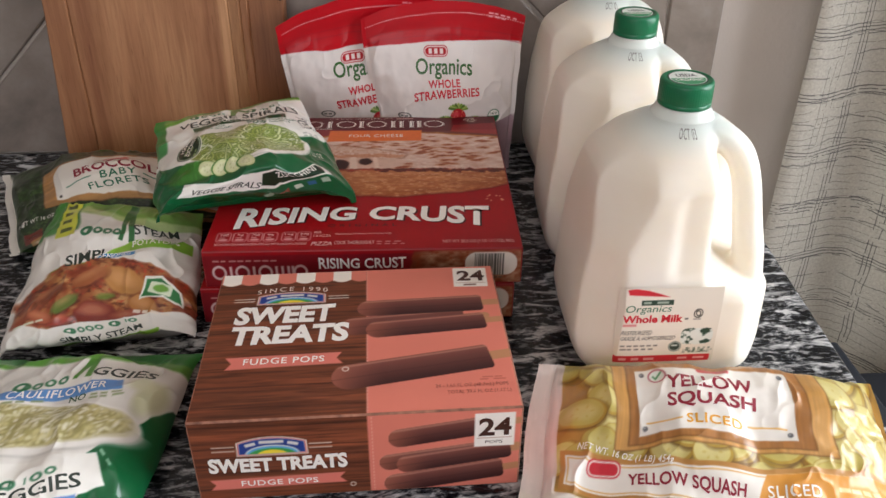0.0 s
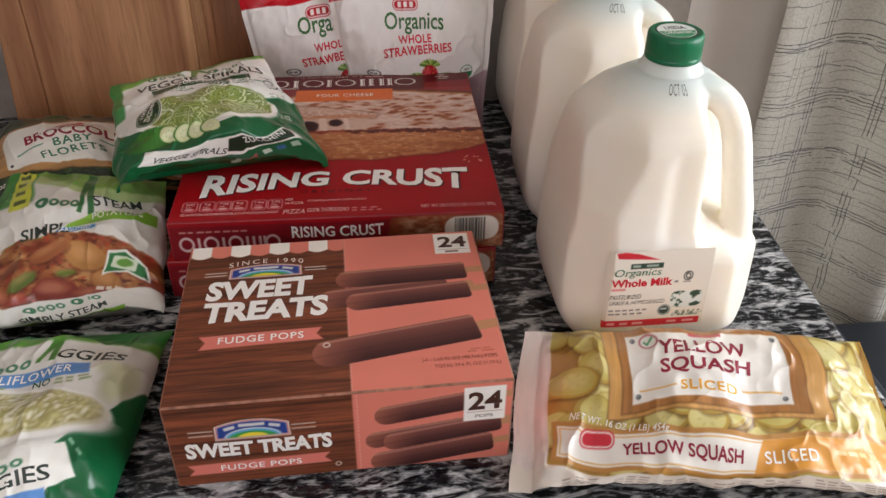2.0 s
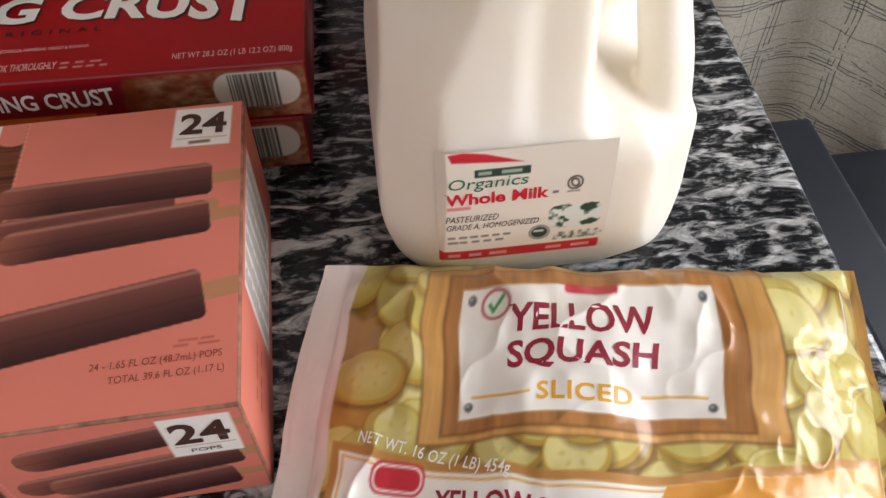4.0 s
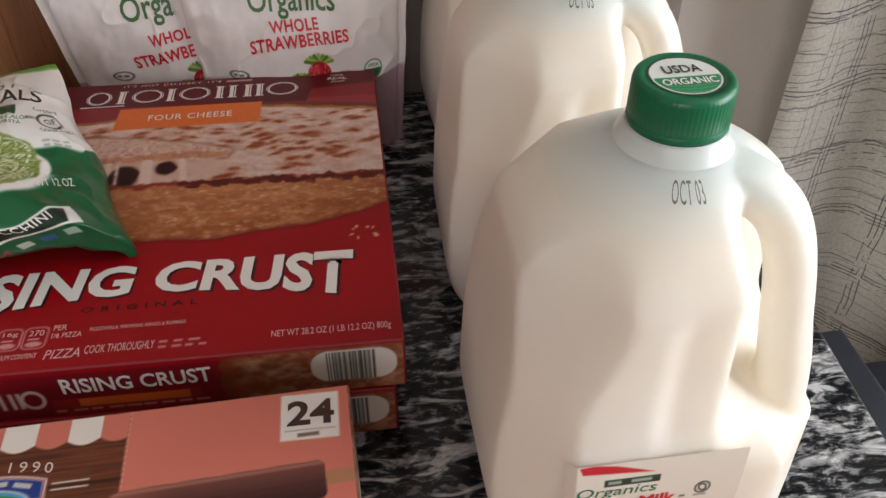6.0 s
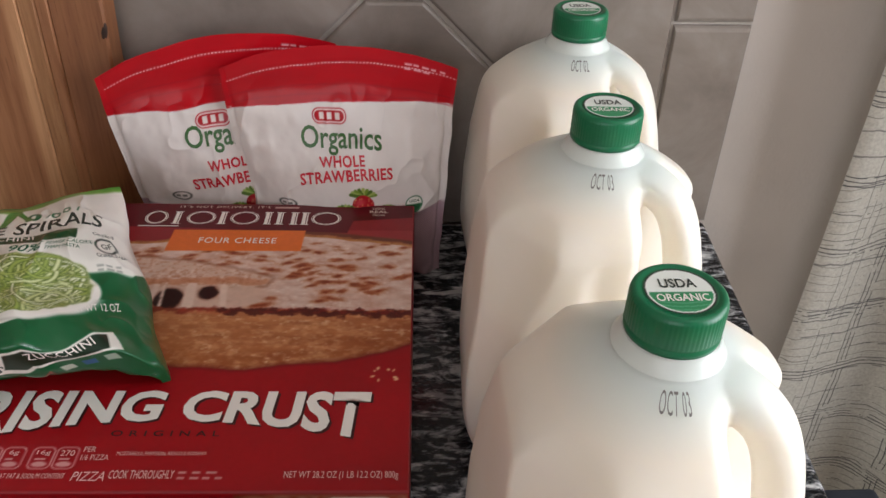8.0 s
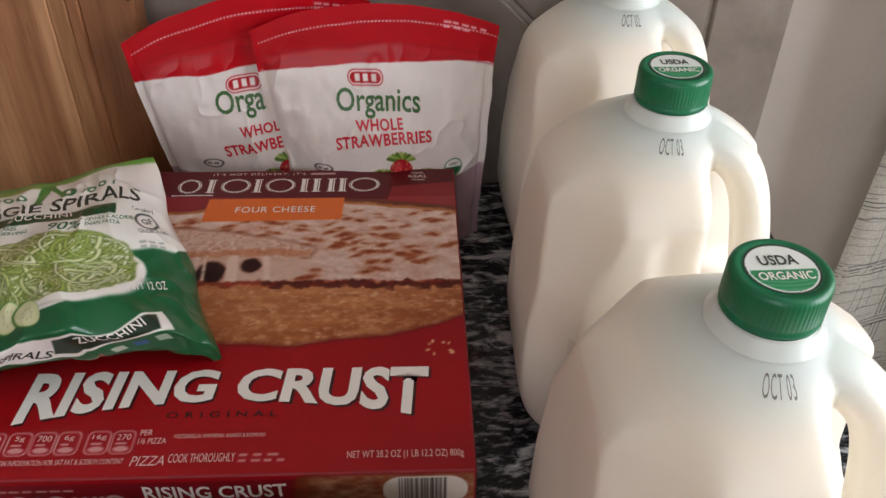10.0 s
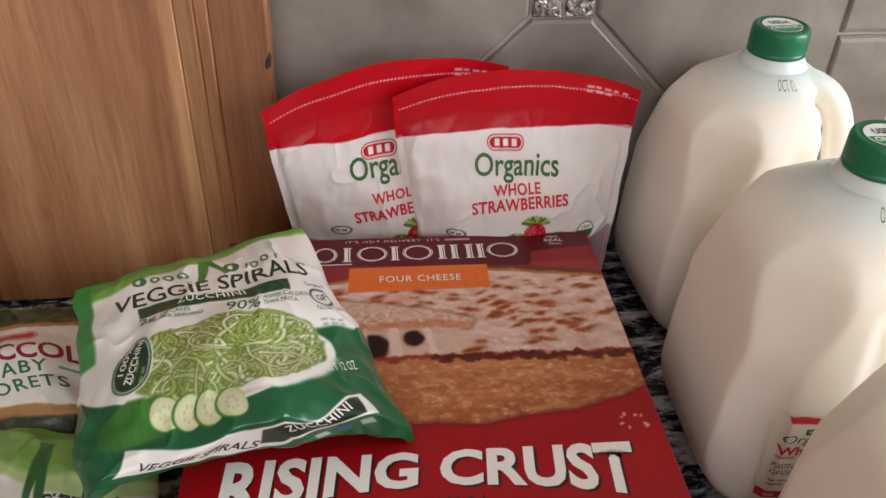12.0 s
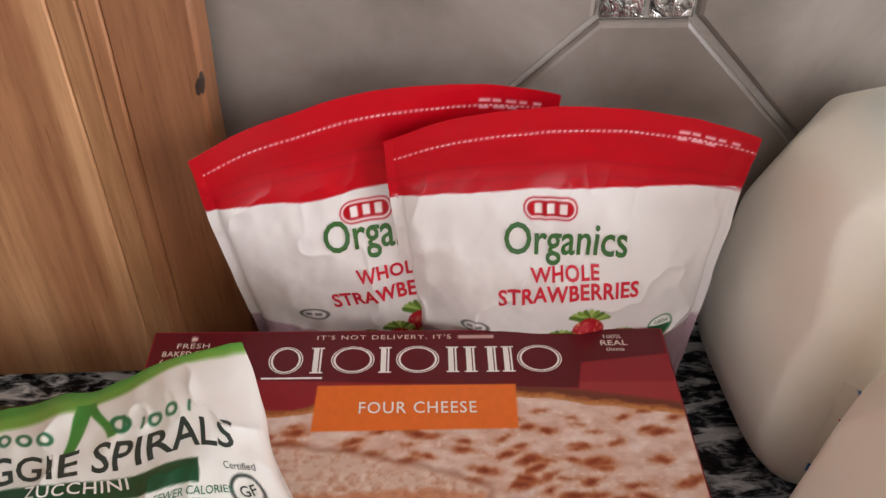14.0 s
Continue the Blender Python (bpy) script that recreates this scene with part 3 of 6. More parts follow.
def jug_point(th, z):
    a, n = jug_profile(z)
    r = a / (np.abs(np.cos(th)) ** n + np.abs(np.sin(th)) ** n) ** (1 / n)
    cut = jug_cut(z)
    off = (th % (math.pi / 2)) - math.pi / 4
    r = np.minimum(r, cut / np.cos(off))
    d = np.abs((th + HA + math.pi) % (2 * math.pi) - math.pi)
    wide = np.clip(1 - d / radians(64), 0, 1)
    wide = wide * wide * (3 - 2 * wide)
    tall = np.clip((z - 0.092) / 0.034, 0, 1) * np.clip((0.222 - z) / 0.022, 0, 1)
    tall = tall * tall * (3 - 2 * tall)
    panel = np.clip((radians(71) - d) / radians(9), 0, 1) * np.clip((z - 0.104) / 0.015, 0, 1) * np.clip((0.200 - z - 0.012 * d) / 0.014, 0, 1)
    panel = panel * panel * (3 - 2 * panel)
    r = r - 0.0042 * panel * np.clip(r / 0.075, 0, 1) ** 2
    r = r - tall * (0.058 * np.clip((wide - 0.22) / 0.78, 0, 1) ** 0.9) * np.clip(r / 0.075, 0, 1) ** 2
    foot = np.clip(1 - np.abs(np.abs(th + math.pi / 2) - 0.62) / 0.12, 0, 1) * np.clip(1 - z / 0.022, 0, 1)
    r = r - 0.008 * foot
    return r


def milk_jug(m, date, blue=False, label_at=-0.012):
    label = "full one-gallon plastic jug of whole milk with a green cap"
    jug = thing("milk_jug", m, label, "milk jug", "milk jugs along the counter's end")
    th = np.linspace(-math.pi, math.pi, 181)
    z0 = np.concatenate([np.linspace(0, 0.022, 14), np.linspace(0.026, 0.16, 46)[:-1], np.linspace(0.16, 0.236, 44)])
    T, Z = np.meshgrid(th, z0)
    r = jug_point(T, Z)
    # soften the steps of the profile
    for _ in range(3):
        r[1:-1] = (r[:-2] + 2 * r[1:-1] + r[2:]) / 4
    Gj = np.stack([r * np.cos(T), r * np.sin(T), Z], -1)
    bm = bmesh.new()
    body = [[bm.verts.new(p) for p in row[:-1]] for row in Gj]
    for a, c in zip(body, body[1:]):
        for e in range(len(a)):
            bm.faces.new((a[e], a[(e + 1) % len(a)], c[(e + 1) % len(a)], c[e]))
    bm.faces.new(body[0][::-1])
    bm.faces.new(body[-1])
    # hollow handle, bridging the recessed corner
    path = [(0.004, 0.2080), (0.018, 0.2115), (0.034, 0.2095), (0.0475, 0.2015), (0.0555, 0.188), (0.0610, 0.169), (0.0660, 0.144), (0.0715, 0.118), (0.0745, 0.090)]
    pts = []
    for k in range(len(path) - 1):
        p0, p1, p2, p3 = path[max(k - 1, 0)], path[k], path[k + 1], path[min(k + 2, len(path) - 1)]
        for q in range(6):
            t = q / 6
            pts.append(tuple(0.5 * (2 * p1[e] + (p2[e] - p0[e]) * t + (2 * p0[e] - 5 * p1[e] + 4 * p2[e] - p3[e]) * t * t + (3 * p1[e] - p0[e] - 3 * p2[e] + p3[e]) * t ** 3) for e in (0, 1)))
    pts.append(path[-1])
    dirx, side = Vector((math.cos(HA), -math.sin(HA), 0)), Vector((math.sin(HA), math.cos(HA), 0))
    rings = []
    for k, (d, z) in enumerate(pts):
        a, c = pts[max(k - 1, 0)], pts[min(k + 1, len(pts) - 1)]
        tan = (dirx * (c[0] - a[0]) + Vector((0, 0, c[1] - a[1]))).normalized()
        nrm = side.cross(tan).normalized()
        f = k / (len(pts) - 1)
        wid, thk = 0.0120 + 0.006 * (1 - f) ** 3 + 0.007 * f ** 5, 0.0105 + 0.003 * f ** 4
        rings.append([bm.verts.new(dirx * d + Vector((0, 0, z)) + side * (wid * math.copysign(abs(math.cos(w)) ** 0.8, math.cos(w))) + nrm * (thk * math.copysign(abs(math.sin(w)) ** 0.8, math.sin(w)))) for w in (2 * math.pi * e / 24 for e in range(24))])
    for a, c in zip(rings, rings[1:]):
        for e in range(24):
            bm.faces.new((a[e], a[(e + 1) % 24], c[(e + 1) % 24], c[e]))
    bm.faces.new(rings[0][::-1])
    bm.faces.new(rings[-1])
    bmesh.ops.recalc_face_normals(bm, faces=bm.faces[:])
    # blown in one piece: body and hollow handle run into each other
    bottle = part("bottle", bm, MILK, jug, smooth=True)
    fuse = bottle.modifiers.new("fuse", "REMESH")
    fuse.mode, fuse.voxel_size, fuse.use_smooth_shade = "VOXEL", 0.0019, True
    ease = bottle.modifiers.new("ease", "SMOOTH")
    ease.factor, ease.iterations = 0.5, 4
    # neck ring and ribbed cap
    bm = bmesh.new()
    bmesh.ops.create_cone(bm, segments=48, radius1=0.0215, radius2=0.0205, depth=0.007, cap_ends=True, matrix=Matrix.Translation((0, 0, 0.2285)))
    bmesh.ops.bevel(bm, geom=[e for e in bm.edges if abs(e.verts[0].co.z - e.verts[1].co.z) < 1e-5], offset=0.0015, segments=2, affect="EDGES")
    rings = [[bm.verts.new((r0 * math.cos(2 * math.pi * e / 48), r0 * math.sin(2 * math.pi * e / 48), z)) for e in range(48)] for r0, z in ((0.0310, 0.2180), (0.0272, 0.2206), (0.0246, 0.2236), (0.0226, 0.2266), (0.0212, 0.2300))]
    for a, c in zip(rings, rings[1:]):
        for e in range(48):
            bm.faces.new((a[e], a[(e + 1) % 48], c[(e + 1) % 48], c[e]))
    part("neck", bm, NECK, jug, "clear polythene neck", smooth=True)
    prof = [(0.0200, 0.2310), (0.0208, 0.2312), (0.0210, 0.2335), (0.0206, 0.2342), (0.0205, 0.2352), (0.0209, 0.2358), (0.0208, 0.2480), (0.0203, 0.2500), (0.0190, 0.2512), (0.0172, 0.2514), (0.0168, 0.2510), (0.0, 0.2510)]
    bm = bmesh.new()
    rings, N = [], 256
    for r0, z in prof[:-1]:
        ribbed = 0.2356 < z < 0.249
        rings.append([bm.verts.new(((r0 - (0.00016 if ribbed and (e // 2) % 2 else 0)) * math.cos(2 * math.pi * e / N), (r0 - (0.00016 if ribbed and (e // 2) % 2 else 0)) * math.sin(2 * math.pi * e / N), z)) for e in range(N)])
    for a, c in zip(rings, rings[1:]):
        for e in range(N):
            bm.faces.new((a[e], a[(e + 1) % N], c[(e + 1) % N], c[e]))
    bm.faces.new(rings[-1])
    cap = part("cap", bm, CAP, jug, "ribbed green screw cap", smooth=True)
    cv = Canvas(31, 31, 0.35, "10603A")
    cv.lay(cv.oval(15.5, 15.5, 15.2, 15.2), "1A1F1A")
    cv.lay(cv.oval(15.5, 15.5, 14.4, 14.4), "E8ECE6")
    m2 = np.clip(0.5 - cv.oval(15.5, 15.5, 13.6, 13.6) / 0.4, 0, 1)
    cv.lay(cv.Y - 14.8, "2B8A58", within=m2)
    for k in range(5):
        cv.lay(np.abs(cv.Y - 3 - k * 2.3 - 0.012 * (cv.X - 15) ** 2) - 0.25, "7FBF9A", 0.6, within=m2 * (cv.Y < 9))
    Gd = np.stack([(cv.X - 15.5) / 1000, (cv.Y - 15.5) / 1000, np.full(cv.X.shape, 0.2511)], -1)
    # the square field is drawn in to a disc
    u, w = (cv.X - 15.5) / 15.5, (cv.Y - 15.5) / 15.5
    Gd[..., 0], Gd[..., 1] = u * np.sqrt(1 - w * w / 2) * 0.0158, w * np.sqrt(1 - u * u / 2) * 0.0158
    disc_paint = Canvas(31, 31, 0.35, "10603A")
    dx, dy = Gd[..., 0] * 1000 + 15.5, Gd[..., 1] * 1000 + 15.5
    ii, jj = np.clip((dx / 31 * (cv.nx - 1)).round().astype(int), 0, cv.nx - 1), np.clip((dy / 31 * (cv.ny - 1)).round().astype(int), 0, cv.ny - 1)
    disc_paint.img = cv.img[jj, ii]
    dsk = grid_mesh("cap_label", Gd, PAPER, cap, disc_paint, "round white and green organic seal")
    flat = Sheet(31, 31, np.stack([(cv.X - 15.5) / 1000, (cv.Y - 15.5) / 1000, np.full(cv.X.shape, 0.2511)], -1))
    lettering(flat, cap, "USDA", 7.6, 17.4, 15.8, 6.2, INK["dark"], 0.02)
    lettering(flat, cap, "ORGANIC", 4.4, 8.6, 22.4, 4.8, INK["white"], 0.02)
    # use-by date printed on the shoulder
    cx = Canvas(60, 60, 2.0, "FFFFFF")
    ang = radians(-97) + (cx.X - 30) / 60 * 0.9
    zz2 = 0.178 + cx.Y / 60 * 0.046
    rr = jug_point(ang, zz2)
    for _ in range(2):
        rr[1:-1] = (rr[:-2] + 2 * rr[1:-1] + rr[2:]) / 4
    sh = Sheet(60, 60, np.stack([rr * np.cos(ang), rr * np.sin(ang), zz2], -1))
    lettering(sh, jug, date, 15.5, 48.5, 25, 7, INK["grey"], 0.0, 1.1, off=0.0011, name="use_by_date")
    # paper label low on the front face
    lw, lh = 96.0, 72.0
    c = Canvas(lw, lh, 0.6, "E5DCCD")
    main, second = ("1A5FA8", "1A5FA8") if blue else ("C9202F", "2E6B45")
    c.lay(c.box(0, 0.5, lw - 3, 7.5, 1), main)
    c.lay(c.shape([(6, 71), (8, 66.5), (46, 64.0), (38, 66.5), (26, 70), (14, 71.8)]), main)
    c.bars(5, 4, 36, 2.6, "E9B9B4", 3)
    c.bars(62, 4, 30, 2.2, "E9B9B4", 2)
    c.lay(c.box(20, 56.8, 50, 61.4, 0.4), second if blue else "1F3A2C")
    c.bars(22, 59.1, 25, 2.0, "B9C4B4", 2)
    c.lay(c.box(5, 36.8, 18, 39.0, 0.4), main, 0.45)
    c.bars(5, 17.5, 38, 1.5, "6E6A66", 6)
    c.bars(5, 14.0, 34, 1.5, "6E6A66", 5)
    c.lay(np.abs(c.oval(75, 48, 4.0, 4.0)) - 0.5, "33332F")
    c.lay(np.abs(c.oval(75, 48, 1.9, 2.6, 30)) - 0.5, "33332F")
    c.bars(71, 42.5, 8, 1.0, "6E6A66", 2)
    c.bars(63, 43, 4, 1.6, "55524E", 1)
    c.lay(c.oval(57.5, 16, 6.0, 5.0), "2B3B33")
    c.lay(np.abs(c.oval(57.5, 16, 5.2, 4.2)) - 0.3, "D9DED6")
    c.bars(54, 17, 7.5, 1.5, "E8ECE6", 1)
    n2, n3 = c.noise(7, 5), c.noise(2.4)
    c.lay(np.maximum(c.box(62, 9.5, 94, 14.5, 2), 0.15 - n3), "31493A", 0.9)
    c.lay(c.box(62, 18, 92, 33, 5) + 1.5 * n2, "DDE0D8")
    c.lay(np.maximum(c.box(62, 18, 92, 34, 5) + 1.5 * n2, 0.15 - n2 * 3), "22402F")
    Zl = 0.036 + c.Y / 1000
    xl = (c.X - lw / 2) * 0.86 / 1000 + label_at
    aa, nn = jug_profile(Zl)
    yl = -np.minimum(aa * (1 - np.abs(xl / aa) ** nn) ** (1 / nn), jug_cut(Zl) * math.sqrt(2) - np.abs(xl)) - 0.0007
    sl = Sheet(lw, lh, np.stack([xl, yl, Zl], -1))
    lab = grid_mesh("label", sl.G, PAPER, jug, c, "white paper label with red and green print")
    lettering(sl, lab, "Organics", 5, 48.5, 43, 8.5, INK["teal"], 0.0, shear=0.2)
    lettering(sl, lab, "Whole Milk", 4, 40.2, 57, 7.4, INK["red"], 0.03)
    lettering(sl, lab, "PASTEURIZED", 4, 28.6, 29, 4.2, INK["black"], 0.0, shear=0.25)
    lettering(sl, lab, "GRADE A, HOMOGENIZED", 4, 22.6, 52, 4.4, INK["black"], 0.0, shear=0.25)
    return jug


milk_jug(Matrix.Translation((0.2435, 0.704, 0.0)), "OCT 03")
milk_jug(Matrix.Translation((0.2500, 0.879, 0.0)) @ pose(0, 0, 0, 0, 0, -2), "OCT 03", label_at=-0.015)
milk_jug(Matrix.Translation((0.264, 1.047, 0.0)) @ pose(0, 0, 0, 0, 0, 3), "OCT 02", blue=True, label_at=-0.018)


# ---- cartons ----
def carton(name, m, w, d, h, card, label, category, bow=0.0, group=""):
    """A folded card box; its base centre lies at the pose m."""
    ob = thing(name, m, label, category, group)
    bm = block(-w / 2, -d / 2, 0.0, w / 2, d / 2, h, 0.0011, 2)
    part("carton", bm, card, ob, smooth=False)
    return ob


def panels(ob, w, d, h, top, front, side, mat, bow=0.0):
    """Printed faces of a carton, a hair proud of the card."""
    e = 0.0002
    out = {}
    i = 0.0012
    for key, c, o, r, u in (("top", top, (-w / 2 + i, -d / 2 + i, h + e), (1, 0, 0), (0, 1, 0)), ("front", front, (-w / 2 + i, -d / 2 - e, i), (1, 0, 0), (0, 0, 1)),
                            ("side", side, (w / 2 + e, -d / 2 + i, i), (0, 1, 0), (0, 0, 1))):
        if c is None:
            continue
        sh = flat_sheet(c, o, r, u)
        if key == "top" and bow:
            un, vn = c.X / c.w, c.Y / c.h
            sh = Sheet(c.w, c.h, sh.G + np.stack([0 * un, 0 * un, bow * np.sin(math.pi * un) * np.sin(math.pi * vn) * (0.7 + 0.3 * np.sin(3 * un + 2))], -1))
        out[key] = (sh, grid_mesh(key + "_panel", sh.G, mat, ob, c, smooth=True))
    return out


PW, PD, PH = 0.292, 0.303, 0.0385
RED_CARD = plain("red_card_edge", "8E1A22", 0.5, 0.1, 80)


TABS = (9, 24, 38, 52, 69, 83)


def pizza_top():
    w, h = PW * 1000 - 2.4, PD * 1000 - 2.4
    c = Canvas(w, h, 0.8, "9E0815", 5)
    c.mottle(0.05, 40)
    # red table behind the pizza
    c.lay(-(c.Y - 235), "8E2129")
    c.lay(c.box(170, 236, 300, 262), "A33A3A", 0.7)
    c.lay(c.shape([(205, 262), (300, 246), (300, 236), (190, 256)]), "6A3A26", 0.9, 2)
    # cheese, in perspective, with baked spots
    nz = c.noise(30)
    n2 = c.noise(7)
    n3 = c.noise(2.6)
    rim = 252 - 0.0011 * (c.X - 175) ** 2 + 4 * nz
    cheese = np.maximum(c.Y - rim, (157 + 5 * nz + 0.02 * (c.X - 150)) - c.Y)
    c.lay(np.maximum(c.Y - rim - 4.5 - 2 * n2, 150 - c.Y), "9A5A30")
    c.lay(np.maximum(c.Y - rim - 2.5 - 2 * n3, 150 - c.Y), "C98A50", 0.8, 1)
    m = c.lay(cheese, "D6AE9B")
    c.lay(-(c.noise(46, 14) * 3 - 0.1), "B98672", 0.75, 8, m)
    c.lay(-(n2 * 3 - 0.1), "E2C6B8", 0.85, 3, m)
    c.lay(-(c.noise(11, 5) * 3 - 0.7), "EEDDD4", 0.85, 2.5, m)
    c.lay(-(c.noise(3.4, 2.2) * 3 - 1.5), "F3E6DE", 0.7, 0.8, m)
    rr = np.random.default_rng(8)
    for _ in range(150):
        x, y = rr.uniform(5, w - 4), 160 + 90 * rr.random() ** 0.8
        k = 0.55 + 0.6 * (250 - y) / 90
        big = rr.random() ** 1.5
        rx, ry = (2.6 + 5.6 * big) * k, (1.0 + 2.2 * big * rr.uniform(0.6, 1.2)) * k
        d = c.oval(x, y, rx, ry, rr.uniform(-14, 30)) + 1.0 * n2 + 1.0 * n3
        c.lay(d - 1.0, "BE7A52", 0.7, 1.6, m)
        c.lay(d + 0.1, "96421F", 0.9, 1.2, m)
        c.lay(d + 1.2, "6E2C18", 0.6, 1.0, m)
    # the lifted slice: strings of cheese over dark gaps
    slice_ = c.shape([(48, 226), (120, 216), (160, 206), (184, 196), (180, 187), (150, 184), (112, 186), (56, 182)]) + 2 * n2
    c.lay(slice_ - 3, "9C6A54", 0.6, 3)
    ms = c.lay(slice_, "D9BBA9", 0.95, 2)
    c.lay(-(n2 * 3 - 0.5), "EBD8CC", 0.8, 2, ms)
    c.lay(np.abs(c.Y - 192 - 4 * nz) - 4 + 3 * n2, "C98058", 0.7, 2, ms)
    c.lay(-(n3 * 2 + n2 - 0.75), "A85A34", 0.7, 1.5, ms)
    c.lay(c.shape([(70, 186), (172, 186), (190, 178), (170, 162), (70, 158)]) + 1.5 * n2, "D8B8A6", 0.9, 2)
    for x0, y0, rx, ry in ((88, 169, 10, 11), (112, 170, 10, 12), (140, 178, 6.5, 7), (66, 168, 7, 9)):
        c.lay(c.oval(x0, y0, rx + 1.2, ry + 1.2) + 1.4 * n2, "7A4030", 0.7, 2)
        c.lay(c.oval(x0, y0, rx, ry) + 1.4 * n2, "1E0A08", 0.97, 1)
    for x0, x1, r in ((75, 74, 2.4), (100, 98, 2.2), (126, 128, 4.0), (106, 108, 1.2), (150, 154, 2.6)):
        d, _ = c.stick(x0, 186, x1, 154, r)
        c.lay(d + 0.8 * n3, "E6CDBE", 0.95, 1)
    # thick crust edge
    low = 98 + 0.0016 * (c.X - 165) ** 2 - 3 * nz
    crust = np.maximum(c.Y - (158 + 4 * n2 + 3 * nz), low - c.Y)
    mk = c.lay(crust, "A85A2C", soft=0.8)
    grad = np.clip((c.Y - low) / 52, 0, 1)
    c.img = c.img * (1 - mk[..., None]) + mk[..., None] * (np.array(hexa("9C5028")) * (1 - grad[..., None]) + np.array(hexa("CE8A5C")) * grad[..., None])
    c.lay(-(c.noise(20, 9) * 3 - 0.3), "C88450", 0.7, 6, mk)
    c.lay(-(c.noise(26, 5) * 3 - 0.5), "7E3C1C", 0.55, 5, mk)
    c.lay(-(c.noise(6, 4) * 3 - 1.0), "E2AC80", 0.7, 2, mk)
    c.lay(-(c.noise(4.5, 3) * 3 - 1.7), "F2D4B6", 0.75, 1.2, mk * np.clip((c.X - 100) / 60, 0, 1))
    c.lay(np.abs(c.Y - (157 + 4 * n2 + 3 * nz)) - 2.4, "7C2A1C", 0.8, 2)
    c.lay(np.maximum(np.abs(c.Y - (155 + 5 * n2 + 4 * nz)) - 3.5 + 2.5 * n3, 150 - c.X), "4E1610", 0.85, 1.5)
    c.lay(-(c.noise(6, 4) * 3 - 0.6), "B02A20", 0.6, 1, np.clip(1 - np.abs(c.Y - 158) / 5, 0, 1))
    c.lay(np.abs(c.Y - low) - 2.0, "5E1712", 0.5, 3)
    # crumbs
    for _ in range(9):
        x, y = rr.uniform(262, 282), rr.uniform(88, 101)
        c.lay(c.oval(x, y, rr.uniform(0.8, 2), rr.uniform(0.6, 1.2), rr.uniform(0, 90)), "E3B48A")
    # maroon head band and orange tab
    c.lay(c.shape([(0, h), (0, 268), (236, 258), (240, 276), (w, 282), (w, h)]), "5E0F1A")
    c.lay(c.shape([(94, 231), (201, 232), (202, 261), (95, 261)]), "E8742C")
    # nutrition tabs and small print along the front edge
    for x in TABS:
        c.lay(np.abs(c.box(x, 15.5, x + 12.5, 31, 3)) - 0.4, "E3C3BE", 0.85)
        c.lay(c.oval(x + 6.2, 18.6, 4.6, 2.0), "E3C3BE", 0.75)
        c.bars(x + 2.4, 22.4, 8, 1.2, "E3C3BE", 1)
    c.bars(157, 12.5, 24, 1.6, "D8A8A4", 3)
    c.bars(157, 8.6, 29, 1.6, "D8A8A4", 4)
    c.bars(172, 295.8, 36, 2.6, "D9C0B6", 1)
    for dx, r in ((0, 2.2), (1.6, 1.6)):
        c.lay(c.oval(22 + dx, 295.5, 0.9, r), "E9D9CC", 0.9)
    c.mottle(0.03, 3)
    return c


def pizza_front(lower):
    w, h = PW * 1000 - 2.4, PH * 1000 - 2.4
    c = Canvas(w, h, 0.8, "7C121C", 9)
    c.lay(h - 3.2 - c.Y, "980E18")
    c.lay(c.shape([(96, 0), (96, 13), (176, 14), (176, 0)]), "9E2A1E", 0.6)
    m = c.lay(np.maximum(190 - c.X + 6 * c.noise(12), c.Y - h + 1), "7A3B22", soft=3)
    c.lay(-(c.noise(9, 5) * 3 - 0.1), "C9A284", 0.8, 3, m * np.clip((c.X - 192) / 12, 0, 1))
    c.lay(-(c.noise(5, 3) * 3 - 0.9), "8C3A1C", 0.8, 1, m)
    c.lay(c.box(110, 6, 170, 12.5, 0.4), "D7642C")
    c.lay(c.box(238, 8, 286, 33, 11), "E6DFD6")
    rr = random.Random(4)
    x = 247.0
    while x < 274:
        wd = rr.choice((0.5, 0.8, 1.2))
        c.lay(c.box(x, 8, x + wd, 31.5), "22201E")
        x += wd + rr.choice((0.6, 0.9, 1.3))
    c.bars(8, 27, 60, 1.6, "C79894", 8)
    c.bars(250, 5.5, 24, 1.4, "4A4440", 5)
    # maker's mark, as a plain shape
    for x in (13, 34, 55, 87):
        c.lay(np.abs(c.oval(x, 14.5, 5.6, 6.5)) - 1.1, "D9C6C2", 0.9)
    for x in (22.5, 43.5, 64, 69.5, 75, 79):
        c.lay(c.box(x, 8, x + 2.4, 21), "D9C6C2", 0.9)
    c.bars(96, 3.4, 86, 1.6, "C79894", 9)
    c.mottle(0.05, 20)
    return c


def pizza_side():
    w, h = PD * 1000 - 2.4, PH * 1000 - 2.4
    c = Canvas(w, h, 1.2, "7C121C", 3)
    c.lay(h - 5 - c.Y, "980E18")
    c.lay(c.box(30, 8, 120, 24, 1), "D9CFC8", 0.5)
    c.bars(34, 20, 80, 1.8, "5A1018", 9)
    c.bars(34, 15, 80, 1.8, "5A1018", 9)
    c.bars(140, 17, 130, 8, "C79894", 3)
    c.mottle(0.08, 30)
    return c


